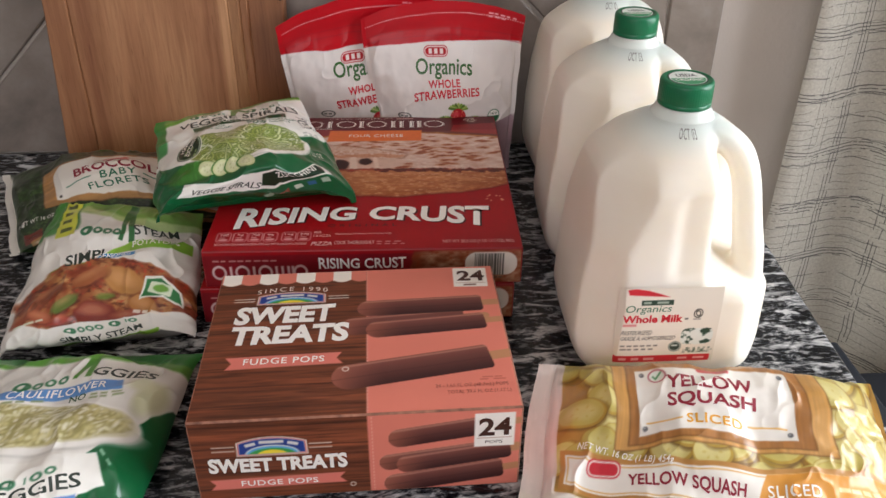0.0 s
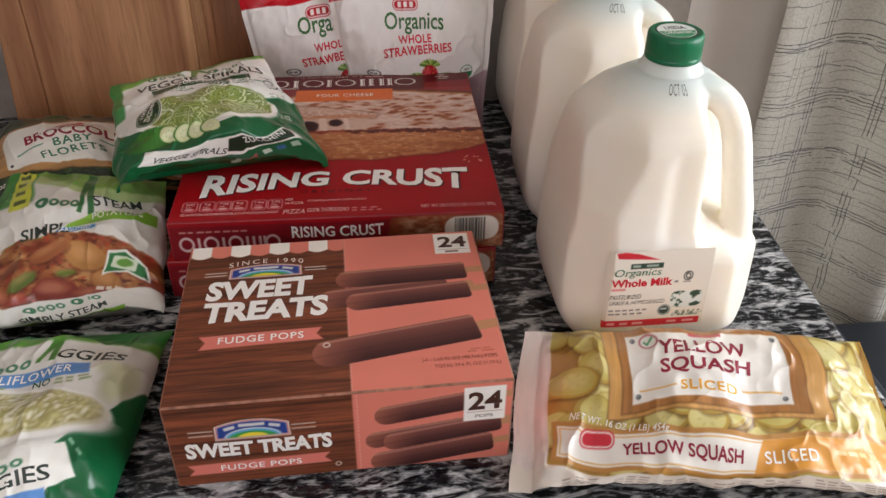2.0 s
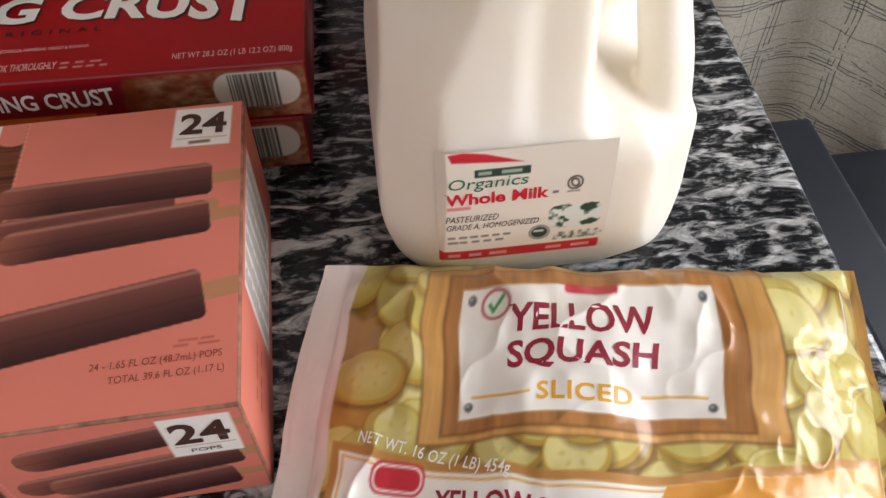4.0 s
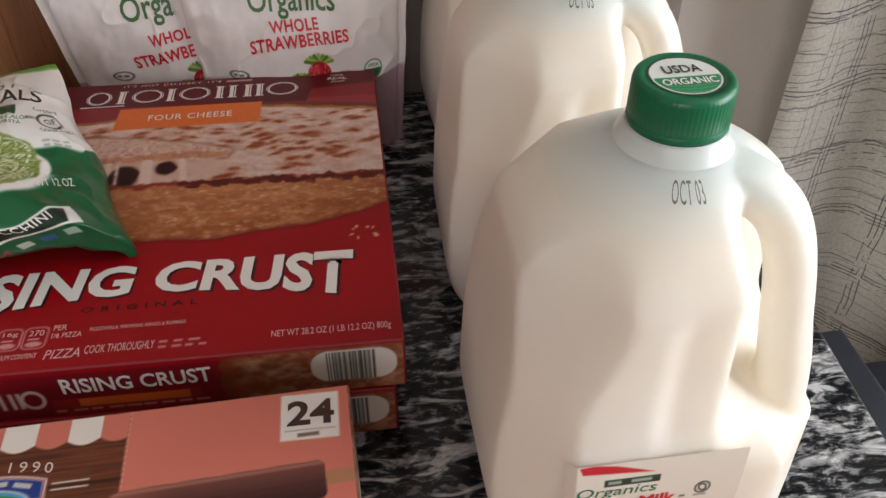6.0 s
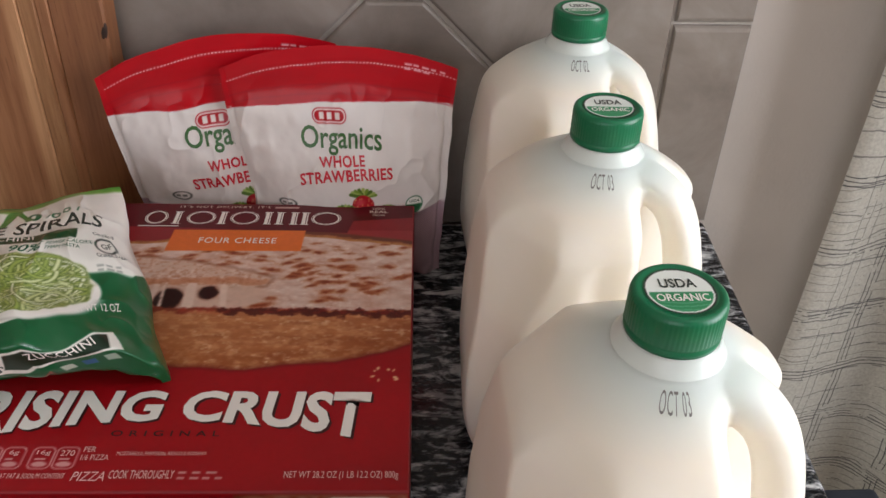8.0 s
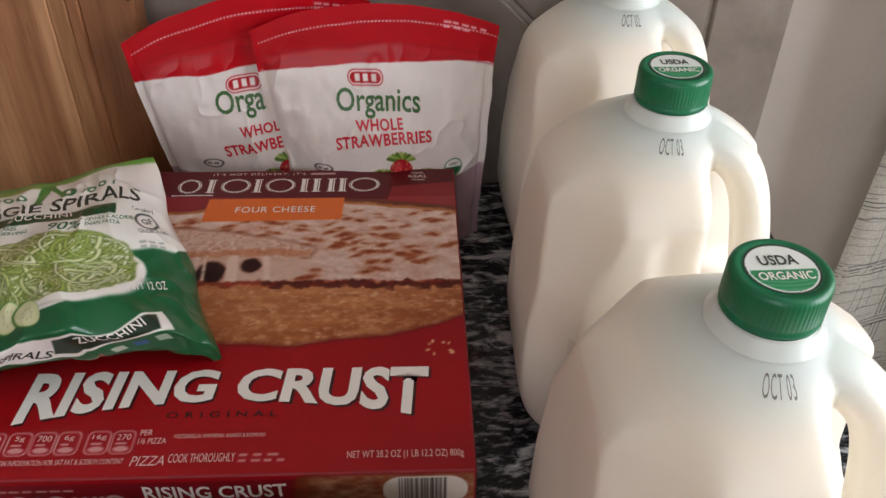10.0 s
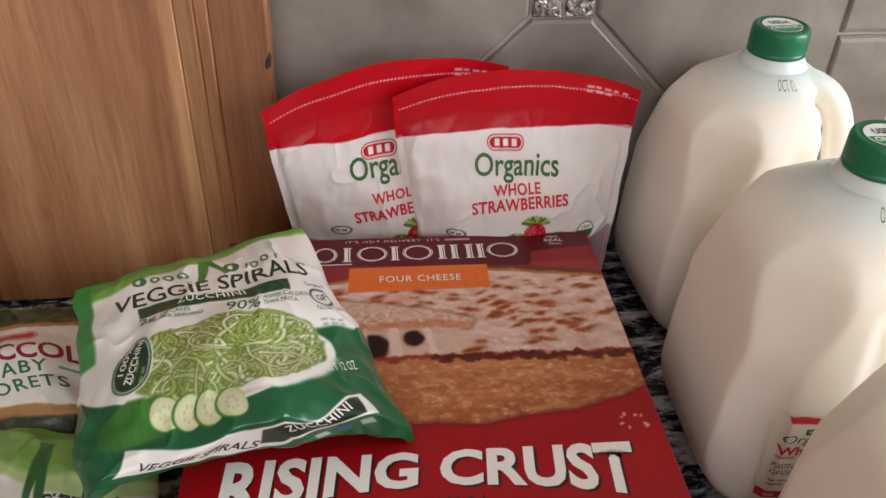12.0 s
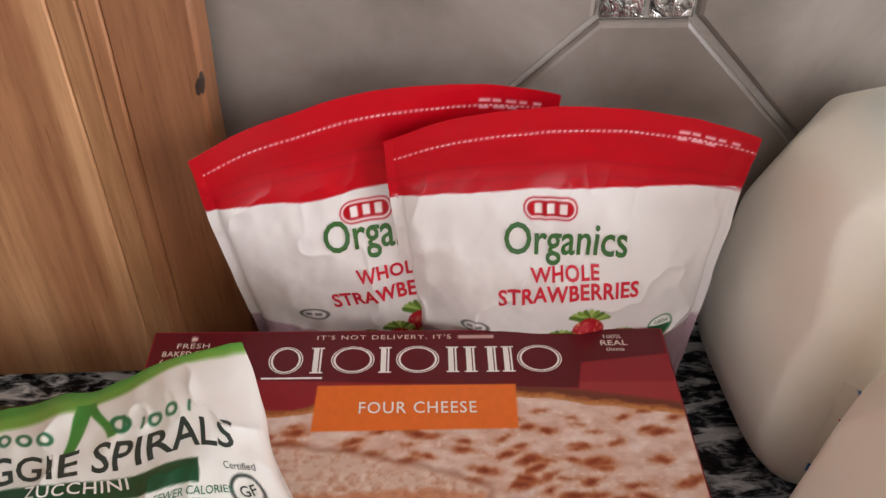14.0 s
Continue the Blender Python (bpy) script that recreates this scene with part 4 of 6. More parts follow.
pt, pf, pf2, ps = pizza_top(), pizza_front(False), pizza_front(True), pizza_side()
for low, zz0, dx, dy, turn in ((True, 0.0, -0.018, 0.894, -1.3), (False, PH + 0.0006, -0.0115, 0.8955, -1.4)):
    pz = carton("pizza_box", Matrix.Translation((dx, dy, zz0)) @ pose(0, 0, 0, 0, 0, turn), PW, PD, PH, RED_CARD,
                "red card box of frozen cheese pizza " + ("lying on the granite" if low else "stacked on another box"), "pizza box", group="stack of pizza boxes")
    sh = panels(pz, PW, PD, PH, pt, pf2 if low else pf, ps, CARD, 0.0012)
    top, tp = sh["top"]
    fr, fp = sh["front"]
    lettering(fr, fp, "RISING CRUST", 104, 17.5, 80, 11, INK["white"], 0.02, flare=0.12)
    if low:
        continue
    lettering(top, tp, "RISING CRUST", 21, 51.5, 242, 26, INK["white"], 0.036, 1.02, shear=0.10, drop=15, fine=8)
    lettering(top, tp, "RISING CRUST", 22.6, 50.0, 242, 26, INK["dimred"], 0.030, 1.05, shear=0.10, drop=15, fine=8, off=0.00012, name="lettering_shadow")
    lettering(top, tp, "ORIGINAL", 110, 39.5, 65, 4.6, INK["dimred"], 0.012, 1.7)
    lettering(top, tp, "FOUR CHEESE", 118, 242, 62, 7.6, INK["white"], 0.006, 1.12)
    lettering(top, tp, "NET WT 28.2 OZ (1 LB 12.2 OZ) 800g", 218, 7, 66, 6.4, INK["blush"], 0.0)
    lettering(top, tp, "PIZZA", 97, 6.5, 19, 6.5, INK["blush"], 0.0, shear=0.15)
    lettering(top, tp, "COOK THOROUGHLY", 118, 8, 37, 6, INK["blush"], 0.0)
    for x, figure in zip(TABS, ("300", "5g", "700", "6g", "16g", "270")):
        lettering(top, tp, figure, x + (2.4 if len(figure) > 2 else 3.4), 24.6, 8.0 if len(figure) > 2 else 5.6, 4.2, INK["blush"], 0.0)
    lettering(top, tp, "SEE NUTRITION INFORMATION FOR SAT FAT & SODIUM CONTENT", 9, 8.2, 84, 3.6, INK["blush"], 0.0)
    lettering(top, tp, "MOZZARELLA, PARMESAN, ASIAGO & ROMANO", 118, 24.5, 52, 3.2, INK["blush"], 0.0)
    lettering(top, tp, "PER", 98, 27.5, 7, 4, INK["blush"], 0.0)
    lettering(top, tp, "1/6 PIZZA", 98, 21.5, 16, 4, INK["blush"], 0.0)
    lettering(top, tp, "FRESH", 14, 288.5, 18, 3.6, INK["pale"], 0.0, 1.1)
    lettering(top, tp, "BAKED TASTE", 7, 282.6, 33, 3.8, INK["pale"], 0.01, 1.1)
    lettering(top, tp, "fresh baked aroma", 6, 276, 35, 4.4, INK["pale"], 0.0, shear=0.2)
    lettering(top, tp, "100%", 255.5, 293.5, 10, 2.8, INK["pale"], 0.0)
    lettering(top, tp, "REAL", 253, 288.2, 15.5, 3.8, INK["pale"], 0.01)
    lettering(top, tp, "cheese", 255.5, 284.0, 10.5, 2.8, INK["pale"], 0.0)
    lettering(top, tp, "IT'S NOT DELIVERY. IT'S", 92, 294.2, 76, 3.2, INK["pale"], 0.0, 1.2)
    # the maker's mark on the head band: plain white rings and double bars
    def ring(x0, y0, rx, ry, wide, tall):
        bm = bmesh.new()
        for grow, inner in ((1.0, 0.93), (0.86, 0.72)):
            loops = []
            for k in (grow, inner):
                t = np.linspace(0, 2 * math.pi, 41)[:-1]
                kx, ky = rx - (1 - k) * ry * wide, ry * (1 - (1 - k) * tall)
                P = top.at(x0 + kx * np.cos(t), y0 + ky * np.sin(t), 0.00025)
                loops.append([bm.verts.new(p) for p in P])
            for e in range(40):
                bm.faces.new((loops[0][e], loops[0][(e + 1) % 40], loops[1][(e + 1) % 40], loops[1][e]))
        return part("maker_mark", bm, INK["white"], tp)

    def double_bar(x0, tall):
        bm = bmesh.new()
        for a0, a1, b0, b1 in ((0, 3.0, 0.9, tall - 0.9), (3.7, 4.7, 0.9, tall - 0.9), (-1.2, 5.9, 0, 0.9), (-1.2, 5.9, tall - 0.9, tall)):
            P = top.at(np.array([x0 + a0, x0 + a1, x0 + a1, x0 + a0]), np.array([269.5 + b0, 269.5 + b0, 269.5 + b1, 269.5 + b1]), 0.00025)
            bm.faces.new([bm.verts.new(p) for p in P])
        return part("maker_mark", bm, INK["white"], tp)
    for x0, rx in ((76, 9.5), (113, 12), (149, 12), (217, 12.5)):
        ring(x0, 279.0, rx, 9.8, 0.9, 0.62)
    for x0 in (91, 128.5, 166, 176, 188, 197):
        double_bar(x0, 18.6)
    P = top.at(np.array([64, 97, 97, 64]), np.array([265.6, 265.6, 266.8, 266.8]), 0.00025)
    bm = bmesh.new()
    bm.faces.new([bm.verts.new(p) for p in P])
    part("maker_mark", bm, INK["white"], tp)

# ---- carton of fudge pops ----
FW, FD, FH = 0.2335, 0.181, 0.0765
ROSE_CARD = plain("worn_card_edge", "9A6A56", 0.6, 0.45, 160)


def pops(c, y, x, r, length, ang, dim=1.0):
    """One printed ice pop: wooden stick, dark coating, a paler rounded end."""
    ca, sa = math.cos(radians(ang)), math.sin(radians(ang))
    d, _ = c.stick(x + length * ca, y + length * sa, x + (length + 18) * ca, y + (length + 18) * sa, r * 0.36)
    c.lay(d, "B5835C", 0.9)
    x2, y2 = x + length * ca, y + length * sa
    d, t = c.stick(x + r * ca, y + r * sa, x2, y2, r)
    flat = (c.X - x2) * ca + (c.Y - y2) * sa - 1.5
    e = np.abs(c.turned(x, y, ang)[1]) - r + 3.5
    body = np.where((flat > -3.5) & (e > 0), np.hypot(flat + 3.5, e) - 3.5, np.maximum(d, flat))
    px, py = c.turned(x, y, ang)
    across = np.clip(py / r, -1, 1)
    m = c.lay(body, "4A2A24")
    shade = 0.5 + 0.5 * across
    col = np.array(hexa("361A1A")) * (1 - shade[..., None]) + np.array(hexa("834C42")) * shade[..., None]
    tip = np.clip(1 - px / (length * 0.33), 0, 1)[..., None] ** 1.3
    col = col * (1 - tip * 0.75) + np.array(hexa("A8644F")) * tip * 0.75
    c.img = c.img * (1 - m[..., None]) + col * m[..., None]
    c.lay(np.maximum(np.abs(across - 0.86) * r - 0.55, body), "C48E7C", 0.85, 1.4)
    c.lay(np.maximum(np.abs(across + 0.1) * r - 0.3, body), "2A1512", 0.3, 0.8)


def emblem(c, cx, y0, rx, tall):
    """A blue arched banner over green and yellow hills, edged in white and red; its words are plain bars."""
    arch = np.maximum(c.Y - (y0 + tall - 0.30 * tall * ((c.X - cx) / rx) ** 2), np.maximum(np.abs(c.X - cx) - rx + 0.04 * (c.Y - y0), y0 - c.Y))
    c.lay(arch - 1.0, "E8E2D6")
    c.lay(np.abs(arch + 0.2) - 0.35, "B8323A", 0.8)
    c.lay(arch + 0.9, "27408C")
    c.lay(np.maximum(c.oval(cx, y0, rx * 0.80, tall * 0.56), y0 + 0.8 - c.Y), "E8E2D6")
    c.lay(np.maximum(c.oval(cx, y0, rx * 0.76, tall * 0.50), y0 + 0.8 - c.Y), "5FA8D8")
    c.lay(np.maximum(c.oval(cx, y0 - 1, rx * 0.70, tall * 0.44), y0 + 0.8 - c.Y), "3B9A4C")
    c.lay(np.maximum(c.oval(cx, y0 - 1, rx * 0.45, tall * 0.34), y0 + 0.8 - c.Y), "E9D23C")
    for x0, x1 in ((-0.78, -0.46), (-0.36, 0.36), (0.46, 0.78)):
        mid = (x0 + x1) / 2
        yy = y0 + tall * (0.74 - 0.34 * mid * mid)
        c.lay(c.box(cx + x0 * rx, yy - tall * 0.09, cx + x1 * rx, yy + tall * 0.09, 0.4, -24 * mid), "E8E2D6", 0.9)


def plank_print(c, m, pitch, seed):
    g = c.noise(45, 1.6)
    g2 = c.noise(120, 5)
    col = np.array(hexa("6E3B26")) * (1 + 0.34 * g + 0.34 * g2)[..., None]
    c.img = c.img * (1 - m[..., None]) + col * m[..., None]
    k = np.abs((c.Y + 1.2 * c.noise(80, 40)) % pitch - pitch / 2) - 0.35
    c.lay(k, "2B140C", 0.75, 0.6, m)
    c.lay(-(c.noise(26, 2.2) * 3 - 1.1), "3A1C10", 0.45, 1.2, m)
    c.lay(-(c.noise(34, 2.6) * 3 - 1.2), "92563A", 0.4, 1.2, m)


def fudge_top():
    w, h = FW * 1000 - 2.4, FD * 1000 - 2.4
    c = Canvas(w, h, 0.7, "D97C6A", 21)
    split = 122.5 + 0 * c.Y
    plank_print(c, np.clip(0.5 - (c.X - split), 0, 1), 21.5, 2)
    c.mottle(0.03, 60)
    # awning with a scalloped hem
    sc = (c.X - 1) / 31.0
    hem = h - 13.5 - 3.2 * np.abs(np.sin(math.pi * sc * 2))
    aw = np.maximum(hem - c.Y, c.X - split)
    c.lay(aw, "D97C6A")
    c.lay(np.maximum(aw, np.where((sc % 1.0) < 0.5, -1.0, 1.0)), "EFE6DC")
    c.lay(np.maximum(np.abs(c.X - split - 0.5) - 0.35, np.sin(c.Y * 1.9) - 0.2), "E8B0A4", 0.8)
    c.lay(c.shape([(18, 52), (105, 54), (100, 60.5), (104, 67), (17, 66), (22, 59)]), "D9796B")
    # emblem: blue arch over a yellow rise
    emblem(c, 61, 133.5, 27, 15)
    for yy in (138, 141.5):
        c.lay(c.box(14, yy - 0.4, 31, yy + 0.4), "E8DED2")
        c.lay(c.box(91, yy - 0.4, 108, yy + 0.4), "E8DED2")
    pops(c, 97, 103, 11.0, 97, 5)
    pops(c, 121, 115, 10.5, 101, 2)
    pops(c, 92, 122, 10.0, 94, 5)
    pops(c, 36, 97, 13.5, 119, 9.5)
    c.lay(c.box(197, 148, 226, 176.5, 0.4, -2), "EFE9E2")
    c.lay(c.box(199, 153.6, 224, 154.1, 0, -2), "B08A78")
    c.bars(205, 151, 13, 2.2, "6A4A3E", 1)
    c.lay(np.abs(c.oval(107, 47, 2.2, 2.2)) - 0.4, "E8DED2")
    c.bars(207, 32, 18, 1.0, "A84E42", 2)
    c.bars(205, 29.5, 20, 1.0, "A84E42", 2)
    return c


def fudge_front():
    w, h = FW * 1000 - 2.4, FH * 1000 - 2.4
    c = Canvas(w, h, 0.7, "D97C6A", 23)
    split = 122.5 + 0 * c.Y
    plank_print(c, np.clip(0.5 - (c.X - split), 0, 1), 20, 4)
    c.lay(np.maximum(np.abs(c.X - split - 3) - 0.35, np.sin(c.Y * 1.9) - 0.2), "E8B0A4", 0.8)
    c.lay(c.shape([(8, 9), (106, 11), (101, 16), (105, 21), (8, 19), (12, 14)]), "D9796B")
    emblem(c, 55, 42.5, 24, 16)
    for yy in (47, 51):
        c.lay(c.box(13, yy - 0.4, 29, yy + 0.4), "E8DED2")
        c.lay(c.box(81, yy - 0.4, 97, yy + 0.4), "E8DED2")
    pops(c, 27, 130, 7.5, 82, 7)
    pops(c, 50, 137, 8.5, 78, 8)
    pops(c, 24, 142, 8.0, 82, 8)
    pops(c, 5, 133, 9.0, 86, 8)
    c.lay(c.box(198, 39, 227, 71, 0.4), "EFE9E2")
    c.lay(c.box(200, 47, 225, 47.5), "B08A78")
    c.lay(np.abs(c.oval(110, 8, 1.8, 1.8)) - 0.35, "E8DED2")
    return c


def fudge_side():
    w, h = FD * 1000 - 2.4, FH * 1000 - 2.4
    c = Canvas(w, h, 1.0, "D97C6A", 25)
    c.mottle(0.04, 40)
    c.lay(c.box(62, 8, 150, h - 5, 0.5), "E9E2DA")
    for k in range(22):
        c.bars(66, 12 + k * 2.6, 80, 1.0, "4A4440", 7)
    c.bars(20, 40, 34, 3, "A84E42", 3)
    c.bars(20, 30, 34, 3, "A84E42", 3)
    return c


fb = carton("fudge_pop_box", Matrix.Translation((-0.0168, 0.6215, 0.0)) @ pose(0, 0, 0, 0, 0, 1.0), FW, FD, FH, ROSE_CARD,
            "brown and rose card box of fudge pops lying on granite", "ice pop box")
sh = panels(fb, FW, FD, FH, fudge_top(), fudge_front(), fudge_side(), CARD_SATIN, 0.0016)
top, tp = sh["top"]
fr, fp = sh["front"]
lettering(top, tp, "SWEET", 17, 106, 79, 23, INK["white"], 0.045, shear=0.08, flare=0.06)
lettering(top, tp, "TREATS", 16, 80, 92, 23, INK["white"], 0.045, shear=0.08, flare=0.06)
lettering(top, tp, "FUDGE POPS", 31, 56.5, 60, 7, INK["white"], 0.012, 1.12)
lettering(top, tp, "SINCE 1990", 32, 151, 58, 6.0, INK["pale"], 0.0, 1.4, arc=3.5)
lettering(top, tp, "24", 200, 157, 23.5, 15.5, INK["brown"], 0.03, ang=-2)
lettering(top, tp, "24 - 1.65 FL OZ (48.7mL) POPS", 172, 21, 53, 4.6, INK["rosebrown"], 0.0)
lettering(top, tp, "TOTAL 39.6 FL OZ (1.17 L)", 180, 14.0, 46, 4.6, INK["rosebrown"], 0.0)
lettering(fr, fp, "SWEET TREATS", 9, 26, 98, 13.5, INK["white"], 0.045, flare=0.1)
lettering(fr, fp, "FUDGE POPS", 30, 12.0, 55, 5.4, INK["white"], 0.012, 1.1)
lettering(fr, fp, "24", 201, 49.5, 23.5, 17, INK["brown"], 0.03)
lettering(fr, fp, "POPS", 206, 42, 12.5, 3.0, INK["brown"], 0.0)


# ---- bags ----
# how a lying bag's film runs from its front seal to its back seal: share of the print, share of the plan, share of the height
SLUMP = ((0, 0, 0), (0.12, -0.06, 0.5), (0.27, 0.04, 0.9), (0.45, 0.28, 1.0), (0.65, 0.55, 0.95), (0.85, 0.82, 0.6), (1, 1, 0))
UPRIGHT = ((0, 0, 0.55), (0.12, 0.115, 0.95), (0.3, 0.295, 1.0), (0.55, 0.55, 0.8), (0.78, 0.78, 0.3), (0.86, 0.86, 0.04), (1, 1, 0))


def eased(v, xs, ys):
    """Through the given points, with the corners rounded off."""
    t = np.linspace(-0.06, 1.06, 449)
    y = np.interp(t, xs, ys)
    y[t < 0] = ys[0] + (ys[1] - ys[0]) / (xs[1] - xs[0]) * t[t < 0]
    y[t > 1] = ys[-1] + (ys[-1] - ys[-2]) / (xs[-1] - xs[-2]) * (t[t > 1] - 1)
    k = np.hanning(33)
    return np.interp(v, t[16:-16], np.convolve(y, k / k.sum(), "valid"))


def pillow(name, canvas, corners, puff, label, category, material=FILM, seals=(0, 0, 8, 8), seed=1, sag=0.010, rough=0.0035, power=0.55, group="", crown=0.0, floor=None, edge=0.003, profile=SLUMP):
    """A filled film bag over four corners (lower left, lower right, upper right, upper left), swollen by puff metres."""
    P = [np.array(q, float) for q in corners]
    base = sum(P) / 4
    base[2] = floor if floor is not None else 0.0
    ob = thing(name, Matrix.Translation(base), label, category, group)
    helper = Canvas(canvas.w, canvas.h, canvas.res, "FFFFFF", seed)
    n = np.cross(P[1] - P[0], P[3] - P[0]) + np.cross(P[2] - P[3], P[2] - P[1])
    n = n / np.linalg.norm(n)
    up = (P[3] - P[0] + P[2] - P[1]) / 2
    up = up / np.linalg.norm(up)
    right = np.cross(up, n)

    def field(X, Y, hp, sign):
        xs, plan, high = zip(*profile)
        u, w = (X / canvas.w)[..., None], eased(Y / canvas.h, xs, plan)[..., None]
        flat = (P[0] * (1 - u) + P[1] * u) * (1 - w) + (P[3] * (1 - u) + P[2] * u) * w
        su = np.clip((X - seals[0]) / (canvas.w - seals[0] - seals[1]), 0, 1)
        sw = np.clip(Y / canvas.h, 0, 1)
        f = (4 * su * (1 - su)) ** power * np.maximum(eased(sw, xs, high), 0)
        lift = sign * f
        if hp is not None:
            big, mid, fine = hp[:3]
            ridges = (1 - np.abs(mid)) ** 4
            edge_near = np.clip(1 - np.minimum(np.minimum(su, 1 - su), np.minimum(sw, 1 - sw)) / 0.22, 0, 1)
            lift = lift * (1 + 0.22 * big) + (rough * (big * 0.8 + 0.55 * ridges - 0.3 + 0.10 * fine) * np.clip(f * 3, 0, 1) + rough * 0.8 * edge_near * ridges * np.clip(f * 6, 0.12, 1)) / puff
            flat = flat + (right * (edge * hp[3])[..., None] + up * (edge * hp[4])[..., None])
        if crown:
            flat = flat + up * (crown * (4 * u * (1 - u)) * w ** 3)
        if sign < 0:
            u2, w2 = (X / canvas.w)[..., None], (Y / canvas.h)[..., None]
            flat = (P[0] * (1 - u2) + P[1] * u2) * (1 - w2) + (P[3] * (1 - u2) + P[2] * u2) * w2
            f = (4 * su * (1 - su)) ** 0.5 * (4 * sw * (1 - sw)) ** 0.5
            if crown:
                flat = flat + up * (crown * (4 * u2 * (1 - u2)) * w2 ** 3)
            out = flat - n * (f * sag)[..., None]
            if floor is not None:
                out[..., 2] = np.maximum(out[..., 2], floor + 0.0012)
            rim = (su <= 0) | (su >= 1) | (sw <= 0) | (sw >= 1)
            top = field(X, Y, hp, 1)
            return np.where(rim[..., None], top, out)
        return flat + n * (lift * puff)[..., None]
    hp = [helper.noise(55, 55, 2), helper.noise(34, 46, 3), helper.noise(9, 9, 2), helper.noise(60, 30, 2), helper.noise(30, 60, 2)]
    G = field(canvas.X, canvas.Y, hp, 1)
    sheet = Sheet(canvas.w, canvas.h, G - base)
    film = grid_mesh("front_film", sheet.G, material, ob, canvas)
    k = max(1, int(5 / canvas.res))
    ii = np.unique(np.append(np.arange(0, canvas.nx, k), canvas.nx - 1))
    jj = np.unique(np.append(np.arange(0, canvas.ny, k), canvas.ny - 1))
    X, Y = canvas.X[np.ix_(jj, ii)], canvas.Y[np.ix_(jj, ii)]
    H = field(X, Y, [q[np.ix_(jj, ii)] for q in hp], -1)
    small = Canvas(canvas.w, canvas.h, canvas.res, "E8E4DC")
    small.img = canvas.img[np.ix_(jj, ii)]
    grid_mesh("back_film", H - base, material, ob, small, flip=True)
    return ob, sheet, film


def noodles(c, m, n, seed, box, cols):
    """A heap of printed vegetable ribbons."""
    rr = np.random.default_rng(seed)
    x0, y0, x1, y1 = box
    for i in range(n):
        cx, cy = rr.uniform(x0, x1), rr.uniform(y0, y1)
        rx = rr.uniform(9, 34)
        ry = rx * rr.uniform(0.25, 0.7)
        ang = rr.uniform(-35, 35)
        x, y = c.turned(cx, cy, ang)
        rho = np.hypot(x / rx, y / ry)
        th = np.arctan2(y / ry, x / rx)
        a0, span = rr.uniform(-math.pi, math.pi), rr.uniform(1.4, 5.0)
        on = ((th - a0) % (2 * math.pi)) < span
        d = np.where(on, np.abs(rho - 1) * (rx + ry) / 2, 99)
        wd = rr.uniform(0.5, 1.15)
        c.lay(d - wd - 0.55, cols[0], 0.75, 0.3, m)
        c.lay(d - wd, cols[1 + int(rr.integers(len(cols) - 1))], 0.95, 0.2, m)


def mark(c, items, y0, slope, tall, colour="1F6E45"):
    """A maker's mark drawn as a row of plain rings and bars."""
    for x0, wd in items:
        h = tall if wd > 9 else tall * 0.72
        y = y0 + slope * (x0 - items[0][0]) - (tall - h) / 2
        if wd > 5:
            c.lay(np.abs(c.oval(x0 + wd * 0.42, y, wd * 0.38, h * 0.40, math.degrees(math.atan(slope)) - 10)) - h * 0.13, colour, 0.95)
        if wd <= 5 or wd > 9:
            c.lay(c.box(x0 + wd * 0.5, y - h / 2, x0 + wd * 0.5 + h * 0.22, y + h / 2, h * 0.08, math.degrees(math.atan(slope)) - 10), colour, 0.95)


# zucchini spirals
c = Canvas(190, 208, 0.7, "ECEAE3", 31)
c.mottle(0.02, 30)
wav = c.noise(40)
c.lay(188 + 0.085 * c.X + 2 * wav - c.Y, "6FA544", soft=2)
c.lay(197 + 0.06 * c.X + 3 * wav - c.Y, "3E8A37", 0.9, 4)
c.lay(np.maximum(c.X - 12 - 4 * wav, 140 - c.Y), "2F7F38", 0.9, 2)
green = 76 + 0.0052 * (c.X - 92) ** 2 + 3 * np.sin(c.X / 20)
c.lay(c.Y - green, "0A5C33")
c.lay(np.maximum(c.Y - 118, 150 - c.X + 14 * np.cos(c.Y / 30)), "0A5C33", soft=1)
c.lay(c.oval(96, 104, 66, 27, -2), "F3F0EA")
c.lay(np.maximum(np.abs(c.oval(96, 104, 66, 27, -2)) - 0.8, c.Y - 98), "C9C7C0", 0.8, 1)
heap = c.oval(98, 111, 60, 27, -2) + 3 * c.noise(14)
m = np.clip(0.5 - heap / 1.5, 0, 1)
c.lay(heap, "8B9A48", soft=2)
noodles(c, m, 300, 7, (40, 86, 156, 136), ("465F1C", "C2CD84", "DDE3B0", "9CAF58", "CFD79A", "ECEFD2", "A9B964"))
c.lay(c.oval(39, 121, 14.5, 19, -28), "EDEBE4")
c.lay(c.oval(39, 121, 13.4, 18, -28), "14351F")
c.lay(np.abs(c.oval(39, 121, 12.0, 16.4, -28)) - 0.35, "D7DDC8")
for k in range(3):
    c.bars(33 + k * 4.6, 112 - k * 2.2, 19 - k * 3, 2.0, "8FA46A", 2, ang=62)
c.lay(c.shape([(16, 76), (18, 92), (34, 99), (54, 94), (56, 72), (30, 68)]), "356F26", soft=2)
c.mottle(0.22, 4, 30, np.clip(-c.box(16, 68, 54, 98, 5) / 2, 0, 1))
